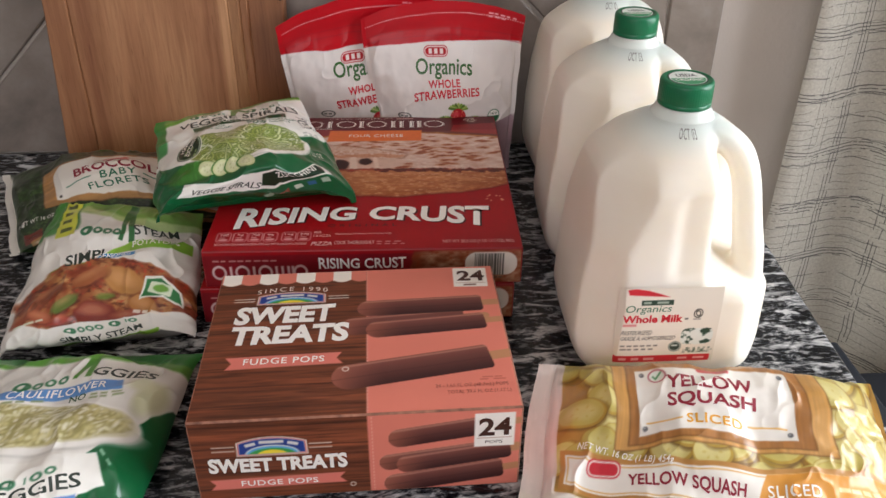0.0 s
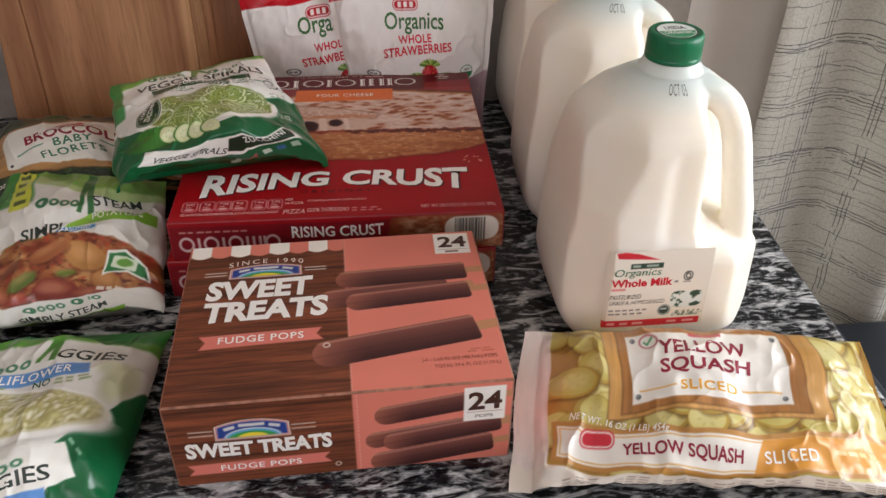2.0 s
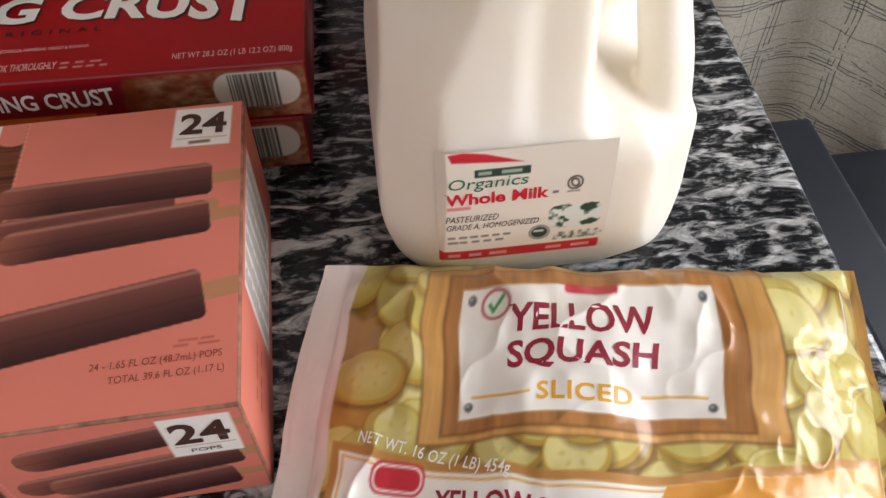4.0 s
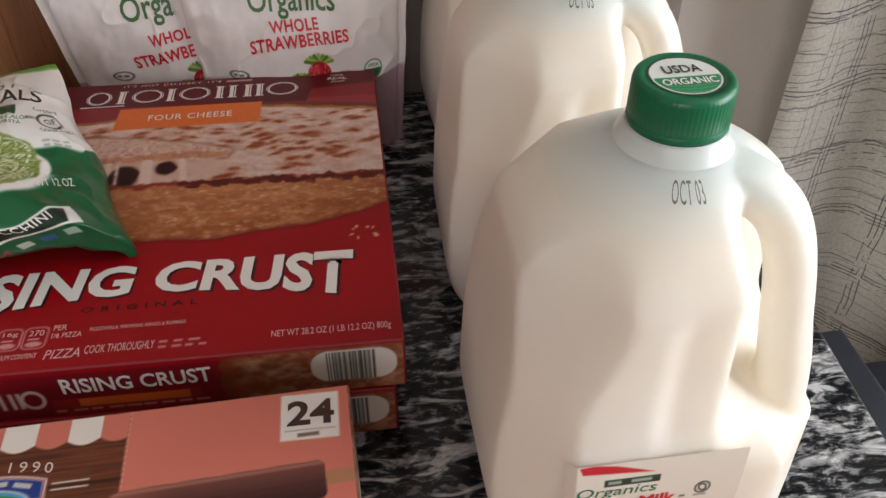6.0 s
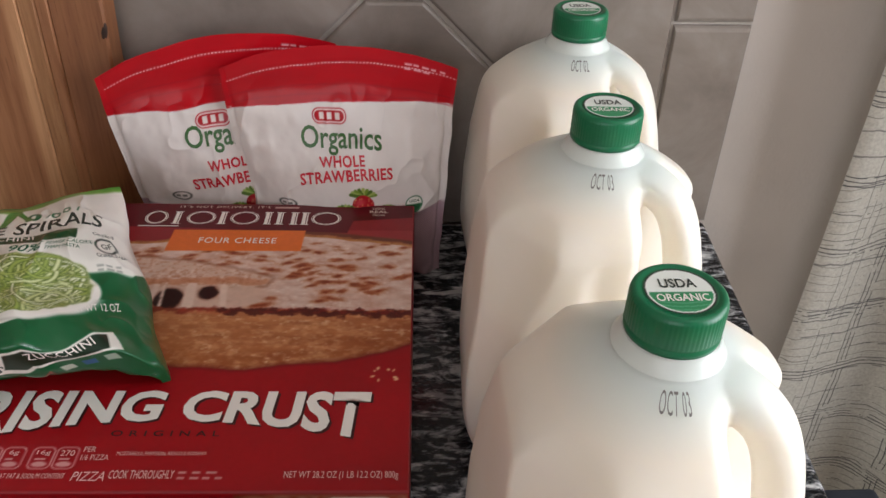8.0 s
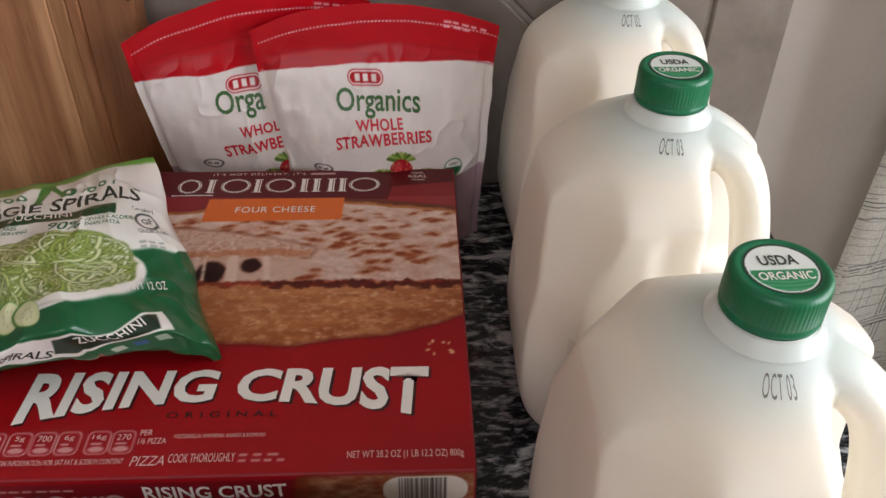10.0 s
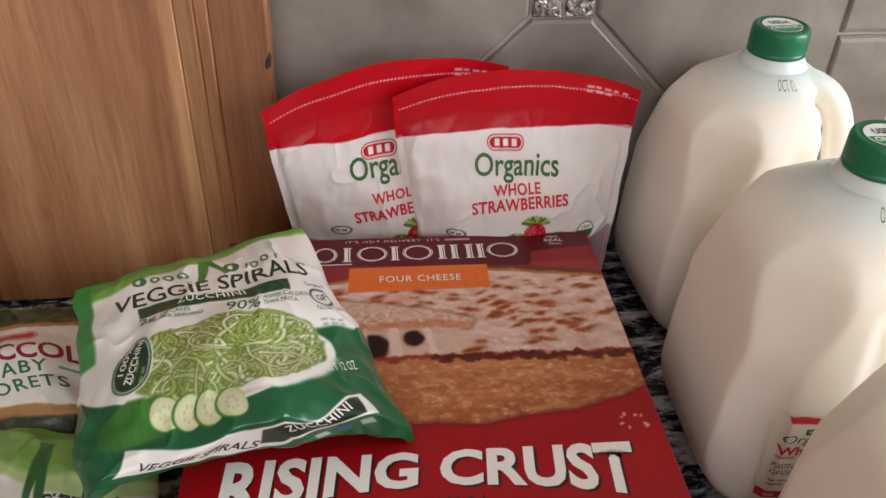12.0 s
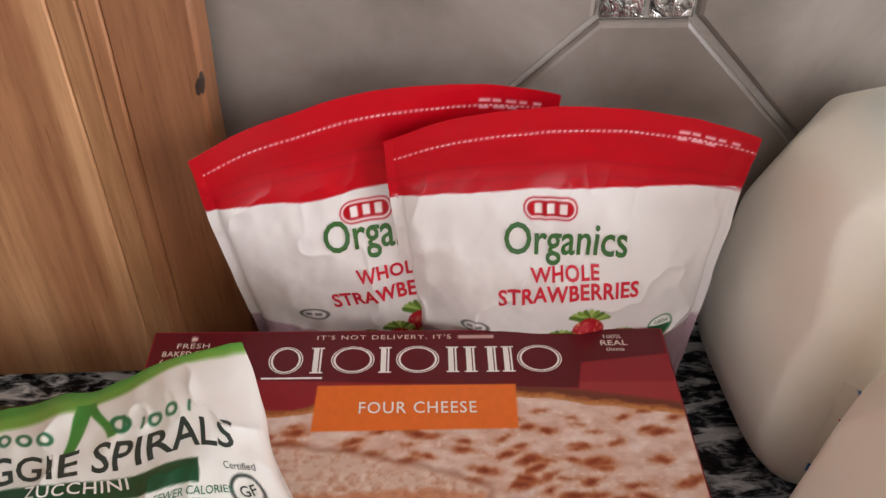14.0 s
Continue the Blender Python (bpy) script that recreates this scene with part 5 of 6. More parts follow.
for k in range(4):
    x, y = 52 + k * 12.5, 84 - k * 3.4
    c.lay(c.oval(x, y, 9.0, 11.5, 10), "3F7A2A")
    c.lay(c.oval(x + 0.8, y, 8.2, 10.6, 10), "DCE2AE")
    c.lay(c.oval(x + 0.8, y, 5.6, 7.6, 10), "EAEDCB", 0.8, 2)
    for q in range(7):
        t = q * 0.9
        c.lay(c.oval(x + 0.8 + 3.2 * math.cos(t), y + 4.6 * math.sin(t), 0.7, 1.1), "B9C27A", 0.7, 0.5)
c.lay(c.shape([(22, 50), (30, 68), (96, 50), (124, 53), (165, 74), (168, 58), (112, 31), (94, 27)]), "F0EEE8")
c.lay(c.shape([(101, 34), (102, 48), (122, 51), (161, 70), (161, 57), (112, 34)]), "14301F")
for k in range(5):
    c.lay(c.box(104 + k * 13, 12 + k * 8, 113 + k * 13, 18 + k * 8, 0.6, 30), ("C9D8C8", "C05040", "E7E7DD", "2E5FA0", "C9D8C8")[k], 0.85)
c.lay(np.abs(c.oval(172, 139, 6.6, 6.6)) - 0.7, "23302A")
c.bars(160, 122, 17, 1.2, "9A9F98", 3)
c.bars(160, 119.5, 17, 1.2, "9A9F98", 3)
c.lay(c.shape([(45, 157), (46, 166.5), (152, 153.5), (151, 144)]), "134A2B")
# maker's mark as plain green strokes
mark(c, ((48, 11), (61, 7), (70, 8), (80, 8), (112, 11), (125, 4), (131, 8), (141, 7), (150, 5)), 190.5, -0.12, 9)
c.lay(c.shape([(91, 176), (99, 200), (108, 200), (114, 178), (110.5, 177), (105, 193), (96, 176)]), "3F8A3A")
spb, sp, film = pillow("frozen_vegetable_bag", c, [(-0.213, 0.809, 0.084), (-0.031, 0.848, 0.083), (-0.091, 1.000, 0.124), (-0.240, 0.946, 0.118)], 0.046,
                       "green and white bag of frozen zucchini spirals on pizza boxes", "frozen bag", seed=12, sag=0.040, rough=0.0044, edge=0.005, group="bags of frozen vegetables", floor=0.0788, profile=((0, 0.02, 0), (0.12, -0.10, 0.5), (0.27, -0.10, 1.0), (0.45, 0.15, 1.05), (0.62, 0.42, 0.9), (0.8, 0.70, 0.55), (1, 1, 0)))
lettering(sp, film, "VEGGIE SPIRALS", 30, 169, 143, 13, INK["dark"], 0.014, ang=-5)
lettering(sp, film, "ZUCCHINI", 72, 157.5, 46, 5.6, INK["white"], 0.008, 1.1, ang=-7)
lettering(sp, film, "2g", 43, 148.5, 13, 7.5, INK["teal"], 0.01, ang=-6)
lettering(sp, film, "90%", 103, 139, 24, 7.5, INK["teal"], 0.01, ang=-5)
lettering(sp, film, "FEWER CALORIES", 129, 141.6, 37, 3.0, INK["teal"], 0.004, ang=-5)
lettering(sp, film, "THAN PASTA", 129, 137.4, 25, 3.0, INK["teal"], 0.004, ang=-5)
lettering(sp, film, "OF CARBS", 59, 151.0, 21, 3.0, INK["teal"], 0.004, ang=-6)
lettering(sp, film, "PER SERVING", 59, 146.8, 29, 3.0, INK["teal"], 0.004, ang=-6)
lettering(sp, film, "Certified", 164.5, 148.4, 15, 3.0, INK["dark"], 0.0, ang=-6)
lettering(sp, film, "Gluten-Free", 163, 127.5, 18.5, 3.0, INK["dark"], 0.0, ang=6)
lettering(sp, film, "GF", 168.6, 136.6, 7.2, 4.6, INK["dark"], 0.01)
lettering(sp, film, "100%", 33, 118, 20, 5, INK["white"], 0.01, ang=62)
lettering(sp, film, "ZUCCHINI", 37, 109, 27, 5, INK["white"], 0.01, ang=62)
lettering(sp, film, "VEGGIE SPIRALS", 34, 51, 68, 7.6, INK["dark"], 0.014, ang=-17)
lettering(sp, film, "ZUCCHINI", 116, 42.5, 42, 5.6, INK["white"], 0.008, 1.1, ang=25)
lettering(sp, film, "NET WT 12 OZ", 146, 87, 28, 5, INK["white"], 0.0, ang=12)

# potatoes to steam in the bag
c = Canvas(178, 215, 0.8, "E9E6DF", 41)
c.mottle(0.02, 30)
wv = c.noise(50)
hills = 172 + 7 * np.sin(c.X / 26) + 6 * wv
c.lay(hills - c.Y, "B9CF8E", soft=2)
c.lay(hills + 12 + 5 * np.sin(c.X / 18) - c.Y, "7DAE52", 0.9, 3)
c.lay(np.maximum(c.X - 42 + 0.25 * (c.Y - 200), 150 - c.Y), "3F8637", 0.9, 3)
c.lay(c.shape([(31, 142), (20, 199), (38, 206), (53, 142)]), "D9DE4A")
for k in range(4):
    c.bars(24 + k * 3.6, 192 - k * 14, 13, 6, "3A4A1E", 1, ang=14)
c.lay(c.shape([(98, 140), (100, 200), (110, 200), (114, 140), (108, 140), (105, 172), (102, 140)]), "2F6B3A")
c.lay(c.shape([(34, 95), (36, 106), (88, 113), (110, 141), (172, 154), (172, 138), (112, 127), (70, 103)]), "86B73E")
c.lay(c.shape([(82, 112), (88, 118), (120, 126), (122, 121)]), "3C86C0")
pot = c.oval(95, 76, 86, 35, 0) + 6 * c.noise(22)
m = c.lay(pot, "93522F", soft=2)
a, b2, d2 = c.noise(20), c.noise(9), c.noise(4)
c.lay(-(a * 4 - 0.3), "BE8448", 0.85, 3, m)
c.lay(-(b2 * 4 - 1.2), "D8AE74", 0.75, 2, m)
c.lay(-(c.noise(13) * 4 - 0.9), "7C2A1C", 0.85, 2, m)
c.lay(-(d2 * 4 - 1.5), "C4402A", 0.8, 1, m)
c.lay(-(c.noise(6, 3) * 4 - 1.1), "4E1A0E", 0.7, 1, m)
for x, y, rx, ry, an, col in ((112, 92, 24, 12, -24, "C08A4C"), (80, 94, 20, 8, 28, "A8643C"), (42, 78, 22, 7, 30, "8E4A30"), (135, 66, 16, 9, -30, "B57C42"), (28, 60, 16, 6, 24, "9A4C34"), (92, 58, 19, 11, 4, "7E2C22"), (64, 68, 13, 7, 35, "66803A"), (120, 54, 16, 8, 6, "86342A"), (60, 50, 12, 5, 10, "A83A2C"), (44, 56, 12, 6, -20, "A8563C"), (100, 76, 9, 4, 20, "6E8638")):
    c.lay(c.oval(x + 1, y - 2, rx, ry, an) + 1.5 * b2, "5A2414", 0.6, 2)
    c.lay(c.oval(x, y, rx, ry, an) + 1.5 * b2, col, 0.9, 1.5)
    c.lay(c.oval(x - 2, y + 3, rx * 0.6, ry * 0.45, an) + b2, "E8B080", 0.4, 4)
c.lay(c.shape([(130, 72), (133, 96), (150, 95), (168, 82), (170, 64), (152, 74)]), "F0F0E8")
c.lay(c.shape([(132, 74), (135, 93), (149, 92), (166, 80), (168, 67), (152, 76)]), "2E7A42")
c.lay(c.box(137, 77, 160, 88, 2, -14), "DDE9CF")
c.lay(c.oval(149, 82.5, 8, 3.5, -14), "6FA545")
c.lay(c.Y - 34 - 0.16 * c.X, "E9E6DF")
c.lay(c.shape([(40, 4), (42, 13), (148, 31), (146, 19)]), "86B73E")
c.bars(52, 11, 88, 2.6, "5C7F26", 6, ang=9.5)
mark(c, ((66, 10), (77, 6), (84, 7), (92, 7), (104, 10), (116, 4), (121, 8)), 37.5, 0.22, 7)
mark(c, ((60, 12), (73, 8), (82, 8), (91, 8)), 146, 0.15, 13)
c.bars(126, 60, 34, 4, "EFE6DA", 4, ang=-8)
c.bars(18, 49, 34, 2.6, "D8E0C8", 3, ang=8)
stb, st, film = pillow("frozen_vegetable_bag", c, [(-0.338, 0.704, 0.008), (-0.170, 0.721, 0.010), (-0.184, 0.862, 0.052), (-0.348, 0.918, 0.046)], 0.034,
                       "white and green steam bag of seasoned potatoes on granite", "frozen bag", seed=22, sag=0.045, group="bags of frozen vegetables", rough=0.0046, floor=0.0)
lettering(st, film, "SIMPLY STEAM", 62, 20, 72, 8.5, INK["dark"], 0.018, ang=10)
lettering(st, film, "SIMPL", 51, 107, 47, 12, INK["dark"], 0.018, ang=9)
lettering(st, film, "STEAM", 114, 149, 46, 13, INK["dark"], 0.018, ang=13)
lettering(st, film, "POTATOES", 114, 133, 48, 8.5, INK["white"], 0.014, 1.05, ang=12)
lettering(st, film, "SEASONED", 88, 113.5, 30, 4.6, INK["white"], 0.006, ang=14)

# riced cauliflower
c = Canvas(190, 178, 0.8, "E6E3DC", 51)
c.mottle(0.02, 40)
wv = c.noise(60)
c.lay(147 + 4 * wv - c.Y, "5E9C40", soft=2)
c.lay(158 + 4 * wv - c.Y, "2E7F3A", 0.9, 3)
c.lay(c.shape([(20, 97), (20, 107), (152, 126.5), (156, 116)]), "5E8FCB")
c.lay(c.Y - (52 + 0.016 * np.clip(c.X - 125, 0, None) ** 2 - 0.0012 * (c.X - 140) ** 2), "0A5C33")
c.lay(c.oval(92, 84, 87, 23), "F1EEE8")
c.lay(np.maximum(np.abs(c.oval(92, 84, 87, 23)) - 0.8, c.Y - 84), "C9C7C0", 0.8, 1)
heap = c.oval(92, 85.5, 79, 18)
m = np.clip(0.5 - heap / 2, 0, 1)
c.lay(heap, "B0A76C", soft=2)
rr = np.random.default_rng(3)
for _ in range(520):
    x, y = rr.uniform(12, 172), rr.uniform(66, 106)
    c.lay(c.oval(x + 0.4, y - 0.6, rr.uniform(1.6, 3.6), rr.uniform(1.0, 1.8), rr.uniform(0, 90)), "958B55", 0.5, 0.5, m)
    c.lay(c.oval(x, y, rr.uniform(1.5, 3.6), rr.uniform(0.9, 1.8), rr.uniform(0, 90)), ("E6E2C4", "DAD39E", "EFECD8", "CFC68C", "E2DDB4")[int(rr.integers(5))], 0.85, 0.6, m)
c.lay(c.oval(176, 112, 9, 16, -20), "C9CBA0", 0.8, 4)
c.lay(c.oval(168, 121, 9, 6), "D9DAB6", 0.8, 4)
c.lay(c.shape([(10, 12), (14, 44), (158, 64), (170, 46), (120, 8)]), "EFEDE6")
c.lay(c.shape([(112, 8), (112, 20), (154, 36), (156, 25)]), "5E8FCB")
mark(c, ((74, 12), (86, 7), (94, 7), (102, 7)), 119, 0.36, 10)
mark(c, ((62, 11), (75, 7), (84, 7), (93, 7), (104, 11), (117, 4), (123, 8), (132, 7)), 30.5, 0.29, 6.6)
c.lay(c.shape([(112, 128), (114, 150), (122, 150), (127, 128), (122, 128), (119, 142), (116, 128)]), "4E8E34")
c.bars(134, 110.5, 24, 1.8, "8A9A6A", 3, ang=8)
c.bars(134, 107.5, 26, 1.8, "8A9A6A", 3, ang=8)
c.bars(64, 102, 40, 1.8, "8A9A6A", 4, ang=10)
c.bars(160, 66, 16, 2.0, "9AC4A8", 2, ang=-40)
cfb, cf, film = pillow("frozen_vegetable_bag", c, [(-0.360, 0.498, 0.012), (-0.172, 0.513, 0.010), (-0.158, 0.684, 0.012), (-0.346, 0.680, 0.014)], 0.046,
                       "green and white bag of frozen riced cauliflower on granite", "frozen bag", seed=33, sag=0.010, group="bags of frozen vegetables", rough=0.005, floor=0.0)
lettering(cf, film, "GGIES", 126, 129, 47, 10, INK["dark"], 0.016, ang=-2)
lettering(cf, film, "CAULIFLOWER", 74, 107, 70, 6.6, INK["white"], 0.014, 1.08, ang=8)
lettering(cf, film, "RICED VEGGIES", 44, 9, 117, 10, INK["dark"], 0.016, ang=16)
lettering(cf, film, "NO", 119, 106, 12, 5.5, INK["deepgreen"], 0.014, ang=8)

# broccoli florets
c = Canvas(262, 205, 0.9, "141F13", 61)
a, b2 = c.noise(16), c.noise(6)
c.lay(-(a * 3), "203A1C", 0.9, 3)
c.lay(-(b2 * 3 - 0.5), "3A5A2A", 0.8, 2)
c.lay(-(c.noise(4) * 3 - 1.1), "5F7F42", 0.7, 1)
c.lay(-(c.noise(12) * 3 - 1.3), "11180F", 0.8, 3)
c.lay(c.X - 11, "E6E3DC")
frame_ = c.shape([(53, 78), (56, 144), (262, 158), (262, 46), (124, 64)])
m = c.lay(frame_, "B08350")
c.mottle(0.2, 60, 4, m)
c.lay(np.abs(frame_) - 0.8, "5A3A1C", 0.7, 1)
c.lay(c.shape([(70, 86), (70, 130), (79, 140), (262, 150), (262, 56), (124, 72)]), "E9E5DC")
c.lay(c.oval(75, 90, 1.8, 1.8), "3A352E")
c.lay(c.box(134, 125, 166, 136, 5.5), "C9283A")
c.lay(np.abs(c.box(135.5, 126.5, 164.5, 134.5, 4)) - 0.5, "EFE6DC")
c.lay(c.box(84, 97, 118, 98.4), "2A7A5C")
c.lay(c.box(178, 95, 214, 96.4), "2A7A5C")
c.lay(c.box(20, 26, 44, 46, 2), "7A2A26", 0.8)
c.lay(c.box(28, 18, 262, 28), "B08350", 0.8)
brb, br, film = pillow("frozen_vegetable_bag", c, [(-0.388, 0.862, 0.010), (-0.165, 0.905, 0.014), (-0.215, 1.036, 0.040), (-0.452, 1.020, 0.022)], 0.052,
                       "dark green bag of frozen broccoli florets against the board", "frozen bag", seed=44, sag=0.03, group="bags of frozen vegetables", seals=(10, 8, 0, 0), floor=0.0, profile=((0, 0, 0), (0.10, -0.03, 0.42), (0.28, 0.08, 0.72), (0.48, 0.32, 0.92), (0.68, 0.58, 1.0), (0.87, 0.84, 0.7), (1, 1, 0)))
lettering(br, film, "BROCCOLI", 97, 105, 100, 15, INK["maroon"], 0.026, ang=-2)
lettering(br, film, "BABY", 129, 91.5, 42, 10, INK["teal"], 0.014, 1.15, ang=0)
lettering(br, film, "FLORETS", 112, 79, 70, 9.5, INK["teal"], 0.014, 1.15, ang=0)
lettering(br, film, "NET WT 16 OZ (1 LB)", 18, 62, 62, 7, INK["white"], 0.008, ang=-5)

# yellow squash
c = Canvas(272, 152, 0.7, "A8803A", 71)
c.mottle(0.2, 14)
rr = np.random.default_rng(17)
for k in range(105):
    x, y = rr.uniform(24, 268), rr.uniform(34, 150)
    rx = rr.uniform(12, 21)
    ry, an = rx * rr.uniform(0.55, 0.95), rr.uniform(-40, 40)
    c.lay(c.oval(x + 0.8, y - 1.2, rx + 0.6, ry + 0.6, an), "6A4A1C", 0.7, 2)
    c.lay(c.oval(x, y, rx, ry, an), "B4943C")
    c.lay(c.oval(x - 0.5, y + 0.8, rx - 1.2, ry - 1.2, an), ("C6B768", "CDC07A", "BCAA58")[k % 3])
    c.lay(c.oval(x, y + 0.6, rx * 0.6, ry * 0.55, an), "D8CD90", 0.55, 3)
    for q in range(6):
        c.lay(c.oval(x + rx * 0.4 * math.cos(q * 1.05), y + ry * 0.4 * math.sin(q * 1.05), 0.9, 0.6, q * 60), "B99C3A", 0.6, 0.6)
c.lay(c.X - 24, "E4D8D2")
c.mottle(0.06, 3, 20, np.clip(24 - c.X, 0, 1))
# wooden sign with a white board
for pts, col in ([(64, 71), (60, 146), (213, 147), (217, 70)], "C79552"), ([(73, 74.5), (71, 139), (198, 140), (202, 74)], "A8713A"), ([(80, 80), (78, 133), (187, 134), (191, 80)], "EDE8E0"):
    d = c.shape(pts)
    m = c.lay(d, col)
    if col != "EDE8E0":
        c.mottle(0.14, 3, 50, m)
        c.lay(np.abs(d) - 0.5, "6A431C", 0.7, 0.6)
for x, y in ((84, 84.5), (186, 84.5), (83, 129), (182, 130)):
    c.lay(c.oval(x, y, 1.9, 1.9), "5A5C60")
    c.lay(c.oval(x - 0.5, y + 0.5, 0.8, 0.8), "9A9CA0")
c.lay(np.abs(c.oval(94, 127, 6.0, 5.0)) - 0.5, "B05060")
c.lay(c.oval(94, 127, 4.8, 3.9), "E4EDE4")
c.lay(c.shape([(90.5, 127), (93, 123.8), (98, 130), (96.6, 130.4), (93, 126), (91.6, 128)]), "2E8A4C")
c.lay(c.box(124, 130.5, 147, 134, 1.4), "C9283A", 0.9)
c.lay(c.box(85, 88.0, 111, 88.9), "E3A32C")
c.lay(c.box(157, 88.0, 184, 88.9), "E3A32C")
# lower panel, hanging in a shallow curve over the bag's front
dip = 0.0011 * (c.X - 150) ** 2
low = c.Y - dip
panel = np.maximum(np.maximum(low - 55, 33 - low), np.maximum(30 - c.X, c.X - 262))
c.lay(panel - 3.5, "B98444")
c.lay(panel, "EDE8E0")
c.lay(np.abs(panel + 1.8) - 0.4, "D9A24A")
c.lay(np.maximum(panel, 158 + 0.3 * (low - 33) - c.X), "D9963C")
c.lay(c.box(45, 54, 69, 65.5, 5, -8), "C9283A")
c.lay(np.abs(c.box(46.4, 55.4, 67.6, 64.1, 4, -8)) - 0.5, "EFE6DC")
c.lay(low - 27, "E8DFD4")
for k in range(7):
    for q in range(4):
        c.bars(34 + k * 33, 22 - q * 3.4 + 0.0011 * (34 + k * 33 - 138) ** 2, 25, 1.3, "9A8A80", 3)
c.bars(214, 50, 36, 3, "F3D9A8", 4, ang=9)
sqb, sq, film = pillow("frozen_vegetable_bag", c, [(0.098, 0.512, 0.006), (0.372, 0.470, 0.008), (0.397, 0.595, 0.028), (0.130, 0.638, 0.026)], 0.046,
                       "yellow bag of frozen sliced squash lying on granite", "frozen bag", seed=55, sag=0.014, group="bags of frozen vegetables", seals=(16, 6, 0, 0), rough=0.0048, floor=0.0, profile=((0, 0, 0), (0.1, -0.12, 0.44), (0.22, -0.10, 0.76), (0.46, 0.22, 0.90), (0.62, 0.40, 1.0), (0.80, 0.60, 1.06), (0.92, 0.86, 0.72), (1, 1, 0)))
lettering(sq, film, "YELLOW", 100, 115, 61, 11, INK["maroon"], 0.024, ang=1)
lettering(sq, film, "SQUASH", 101, 97, 62, 14, INK["maroon"], 0.026, ang=1)
lettering(sq, film, "SLICED", 114, 84.5, 39, 7.5, INK["gold"], 0.02, 1.1)
lettering(sq, film, "NET WT. 16 OZ (1 LB) 454g", 38, 72, 68, 5.6, INK["white"], 0.012, 1.05, ang=-14)
lettering(sq, film, "YELLOW SQUASH", 73, 45.5, 78, 9.5, INK["maroon"], 0.024, ang=-6)
lettering(sq, film, "SLICED", 166, 39, 36, 8.5, INK["white"], 0.012, 1.1, ang=3)


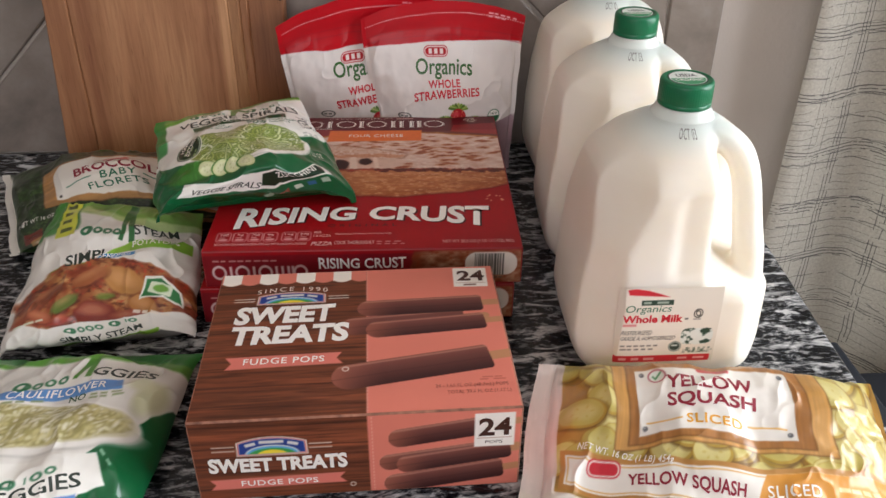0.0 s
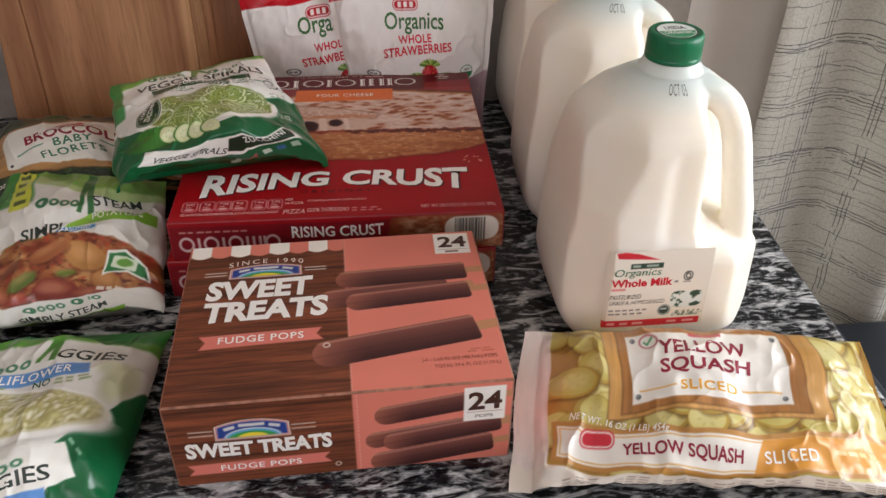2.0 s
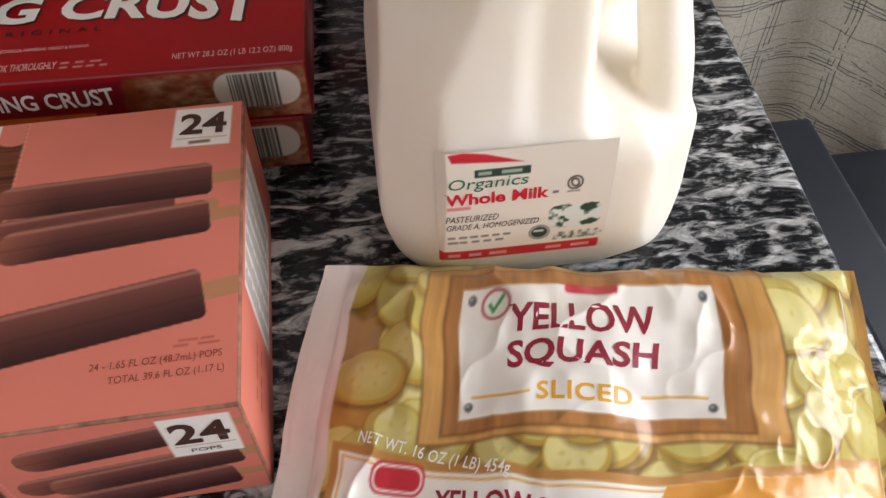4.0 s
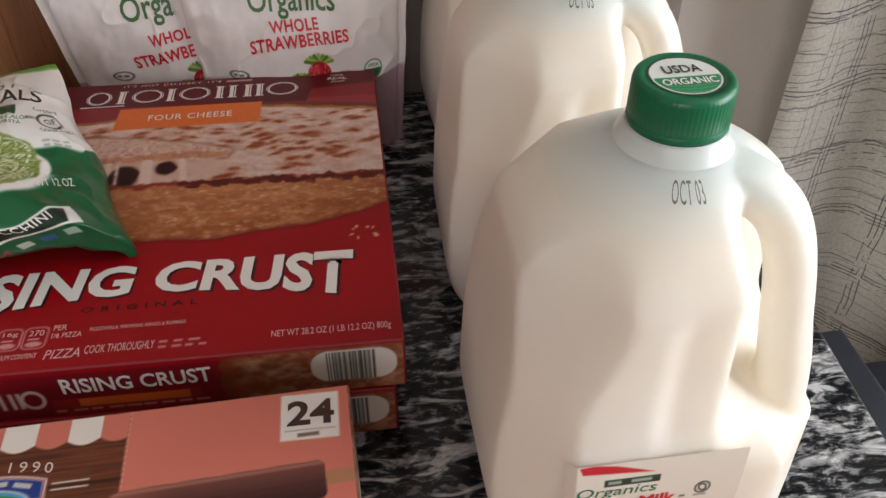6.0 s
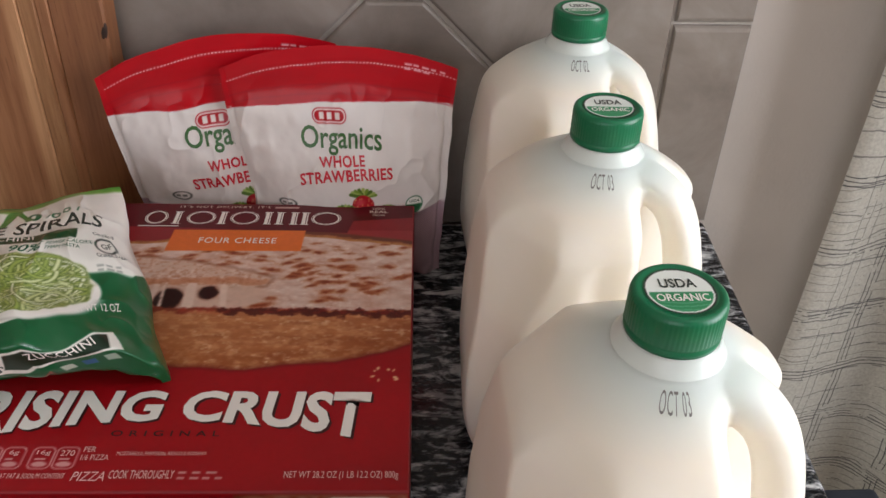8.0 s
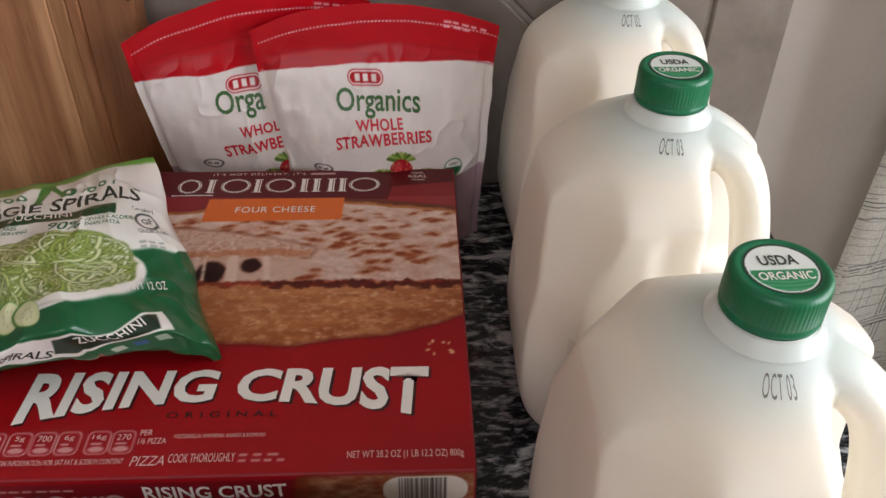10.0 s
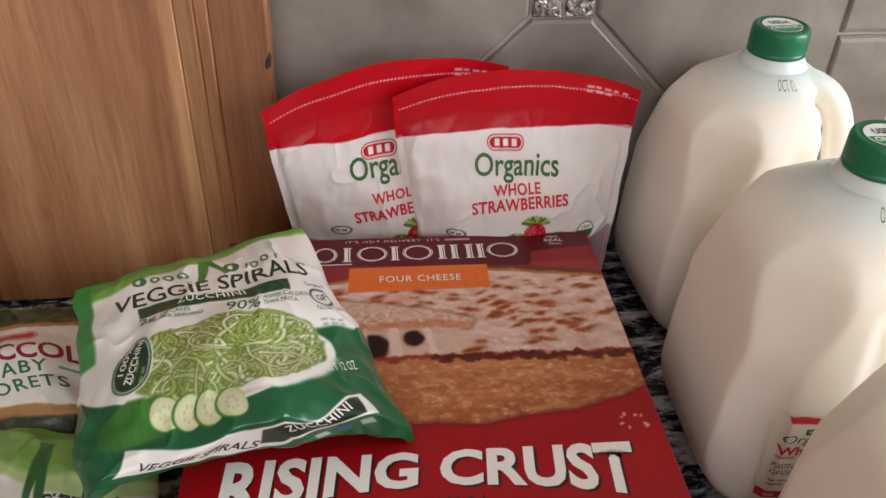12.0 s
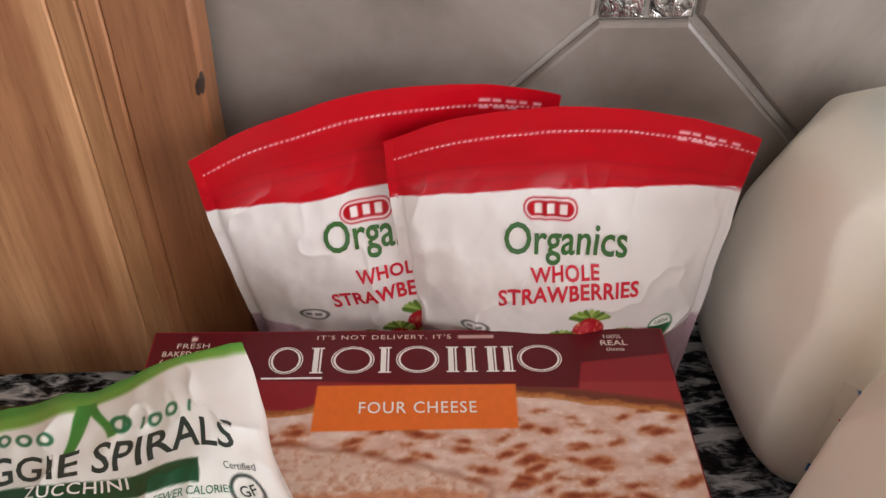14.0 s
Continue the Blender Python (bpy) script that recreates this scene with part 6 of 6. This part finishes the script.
# strawberry pouches
def pouch_print(seed, dip=0.0):
    c = Canvas(205, 214, 0.7, "E4DEDA", seed)
    c.mottle(0.02, 40)
    red = 173 - 0.8 * dip * np.clip(c.X / 60, 0, 1) + 1.2 * c.noise(30) + 0.03 * (c.X - 100) + 5 * ((c.X - 100) / 100) ** 2
    m = c.lay(red - c.Y, "B40819")
    c.mottle(0.06, 50, 12, m)
    c.lay(np.abs(c.Y - 186) - 0.5, "9A0C20", 0.6, 1)
    c.lay(np.abs(c.Y - 179) - 0.5, "9A0C20", 0.6, 1)
    c.lay(np.maximum(np.abs(c.Y - 202 - 0.02 * (c.X - 100)) - 0.45, np.sin(c.X * 2.1) - 0.3), "F0D8D8", 0.9)
    c.bars(160, 206, 38, 1.8, "E8B4B8", 5)
    c.bars(160, 202.5, 24, 1.8, "E8B4B8", 3)
    # maker's red oval
    c.lay(c.box(77 - 0.1 * dip, 156 - dip, 109 - 0.1 * dip, 169 - dip, 6.4), "B40819")
    c.lay(np.abs(c.box(78.5 - 0.1 * dip, 157.5 - dip, 107.5 - 0.1 * dip, 167.5 - dip, 5)) - 0.6, "F0E4E0")
    for k in range(3):
        c.lay(c.box(83.5 + k * 7.4 - 0.1 * dip, 159.5 - dip, 88 + k * 7.4 - 0.1 * dip, 165.5 - dip, 0.6), "F0E4E0")
    # checked cloth and berries low down
    cloth = c.Y - 48 - 0.25 * np.abs(c.X - 100)
    c.lay(cloth - 8, "B9A0A8", 0.9, 2)
    c.lay(np.maximum(cloth - 8, np.sin(c.X * 2.4) * np.sin(c.Y * 2.4)), "8E6A78", 0.6)
    rr = np.random.default_rng(seed)
    for k, (x, y, r) in enumerate(((122, 85, 11), (104, 72, 9), (146, 70, 9), (84, 68, 7), (120, 62, 11), (140, 58, 11), (98, 58, 10))):
        x, y = x - 0.1 * dip, y - dip
        for q in range(9):
            t = math.pi * (0.1 + 0.8 * q / 8)
            d, _ = c.stick(x, y + r * 0.8, x + r * 1.2 * math.cos(t), y + r * 0.8 + r * 0.7 * math.sin(t), 1.6)
            c.lay(d, ("7A9A3A", "A3B964", "56762A")[q % 3])
        m = c.lay(c.oval(x, y, r, r * 0.95), "B01C28")
        c.lay(c.oval(x - r * 0.3, y + r * 0.3, r * 0.4, r * 0.3), "E0606A", 0.6, 3)
        for q in range(26):
            c.lay(c.oval(x + rr.uniform(-r, r) * 0.8, y + rr.uniform(-r, r) * 0.8, 0.5, 0.8), "E6C07A", 0.7, 0.3, m)
    c.lay(c.oval(173, 84, 8.5, 8.5), "F0EEE6")
    c.lay(np.abs(c.oval(173, 84, 8.2, 8.2)) - 0.5, "2E6B45")
    c.lay(np.maximum(c.oval(173, 84, 7.6, 7.6), c.Y - 84), "2E6B45")
    c.lay(np.abs(c.oval(46, 86, 9, 4)) - 0.5, "5A5A56")
    c.bars(40, 86, 12, 2, "5A5A56", 2)
    return c


def strawberry_pouch(corners, seed, label, crown, dip=0.0):
    c = pouch_print(seed, dip)
    ob, shp, film = pillow("strawberry_pouch", c, corners, 0.020, label, "frozen fruit pouch", POUCH, seals=(7, 7, 0, 0), seed=seed, sag=0.018, group="pouches of strawberries", rough=0.0030, power=0.45, crown=crown, edge=0.0015, profile=UPRIGHT)
    lettering(shp, film, "Organics", 65 - 0.1 * dip, 130 - 0.5 * dip, 76, 25, INK["green"], 0.014, off=0.0005, fine=3.0)
    lettering(shp, film, "WHOLE", 81 - 0.1 * dip, 119.5 - dip, 44, 9.5, INK["red"], 0.026, 1.08, ang=3, off=0.0005, fine=3.0)
    lettering(shp, film, "STRAWBERRIES", 62 - 0.1 * dip, 104.5 - 1.3 * dip, 90, 10.5, INK["red"], 0.026, 1.05, ang=5, off=0.0005, fine=3.0)
    lettering(shp, film, "USDA", 168, 86, 10, 3, INK["deepgreen"], 0.01, off=0.0005)
    return ob


strawberry_pouch([(-0.094, 1.074, 0.001), (0.064, 1.086, 0.001), (0.073, 1.096, 0.202), (-0.120, 1.070, 0.183)], 3, "red and white pouch of frozen strawberries standing behind another", 0.021, 10.0)
strawberry_pouch([(0.000, 1.060, 0.001), (0.160, 1.054, 0.001), (0.173, 1.066, 0.193), (-0.021, 1.074, 0.190)], 6, "red and white pouch of frozen strawberries leaning upright", 0.020)
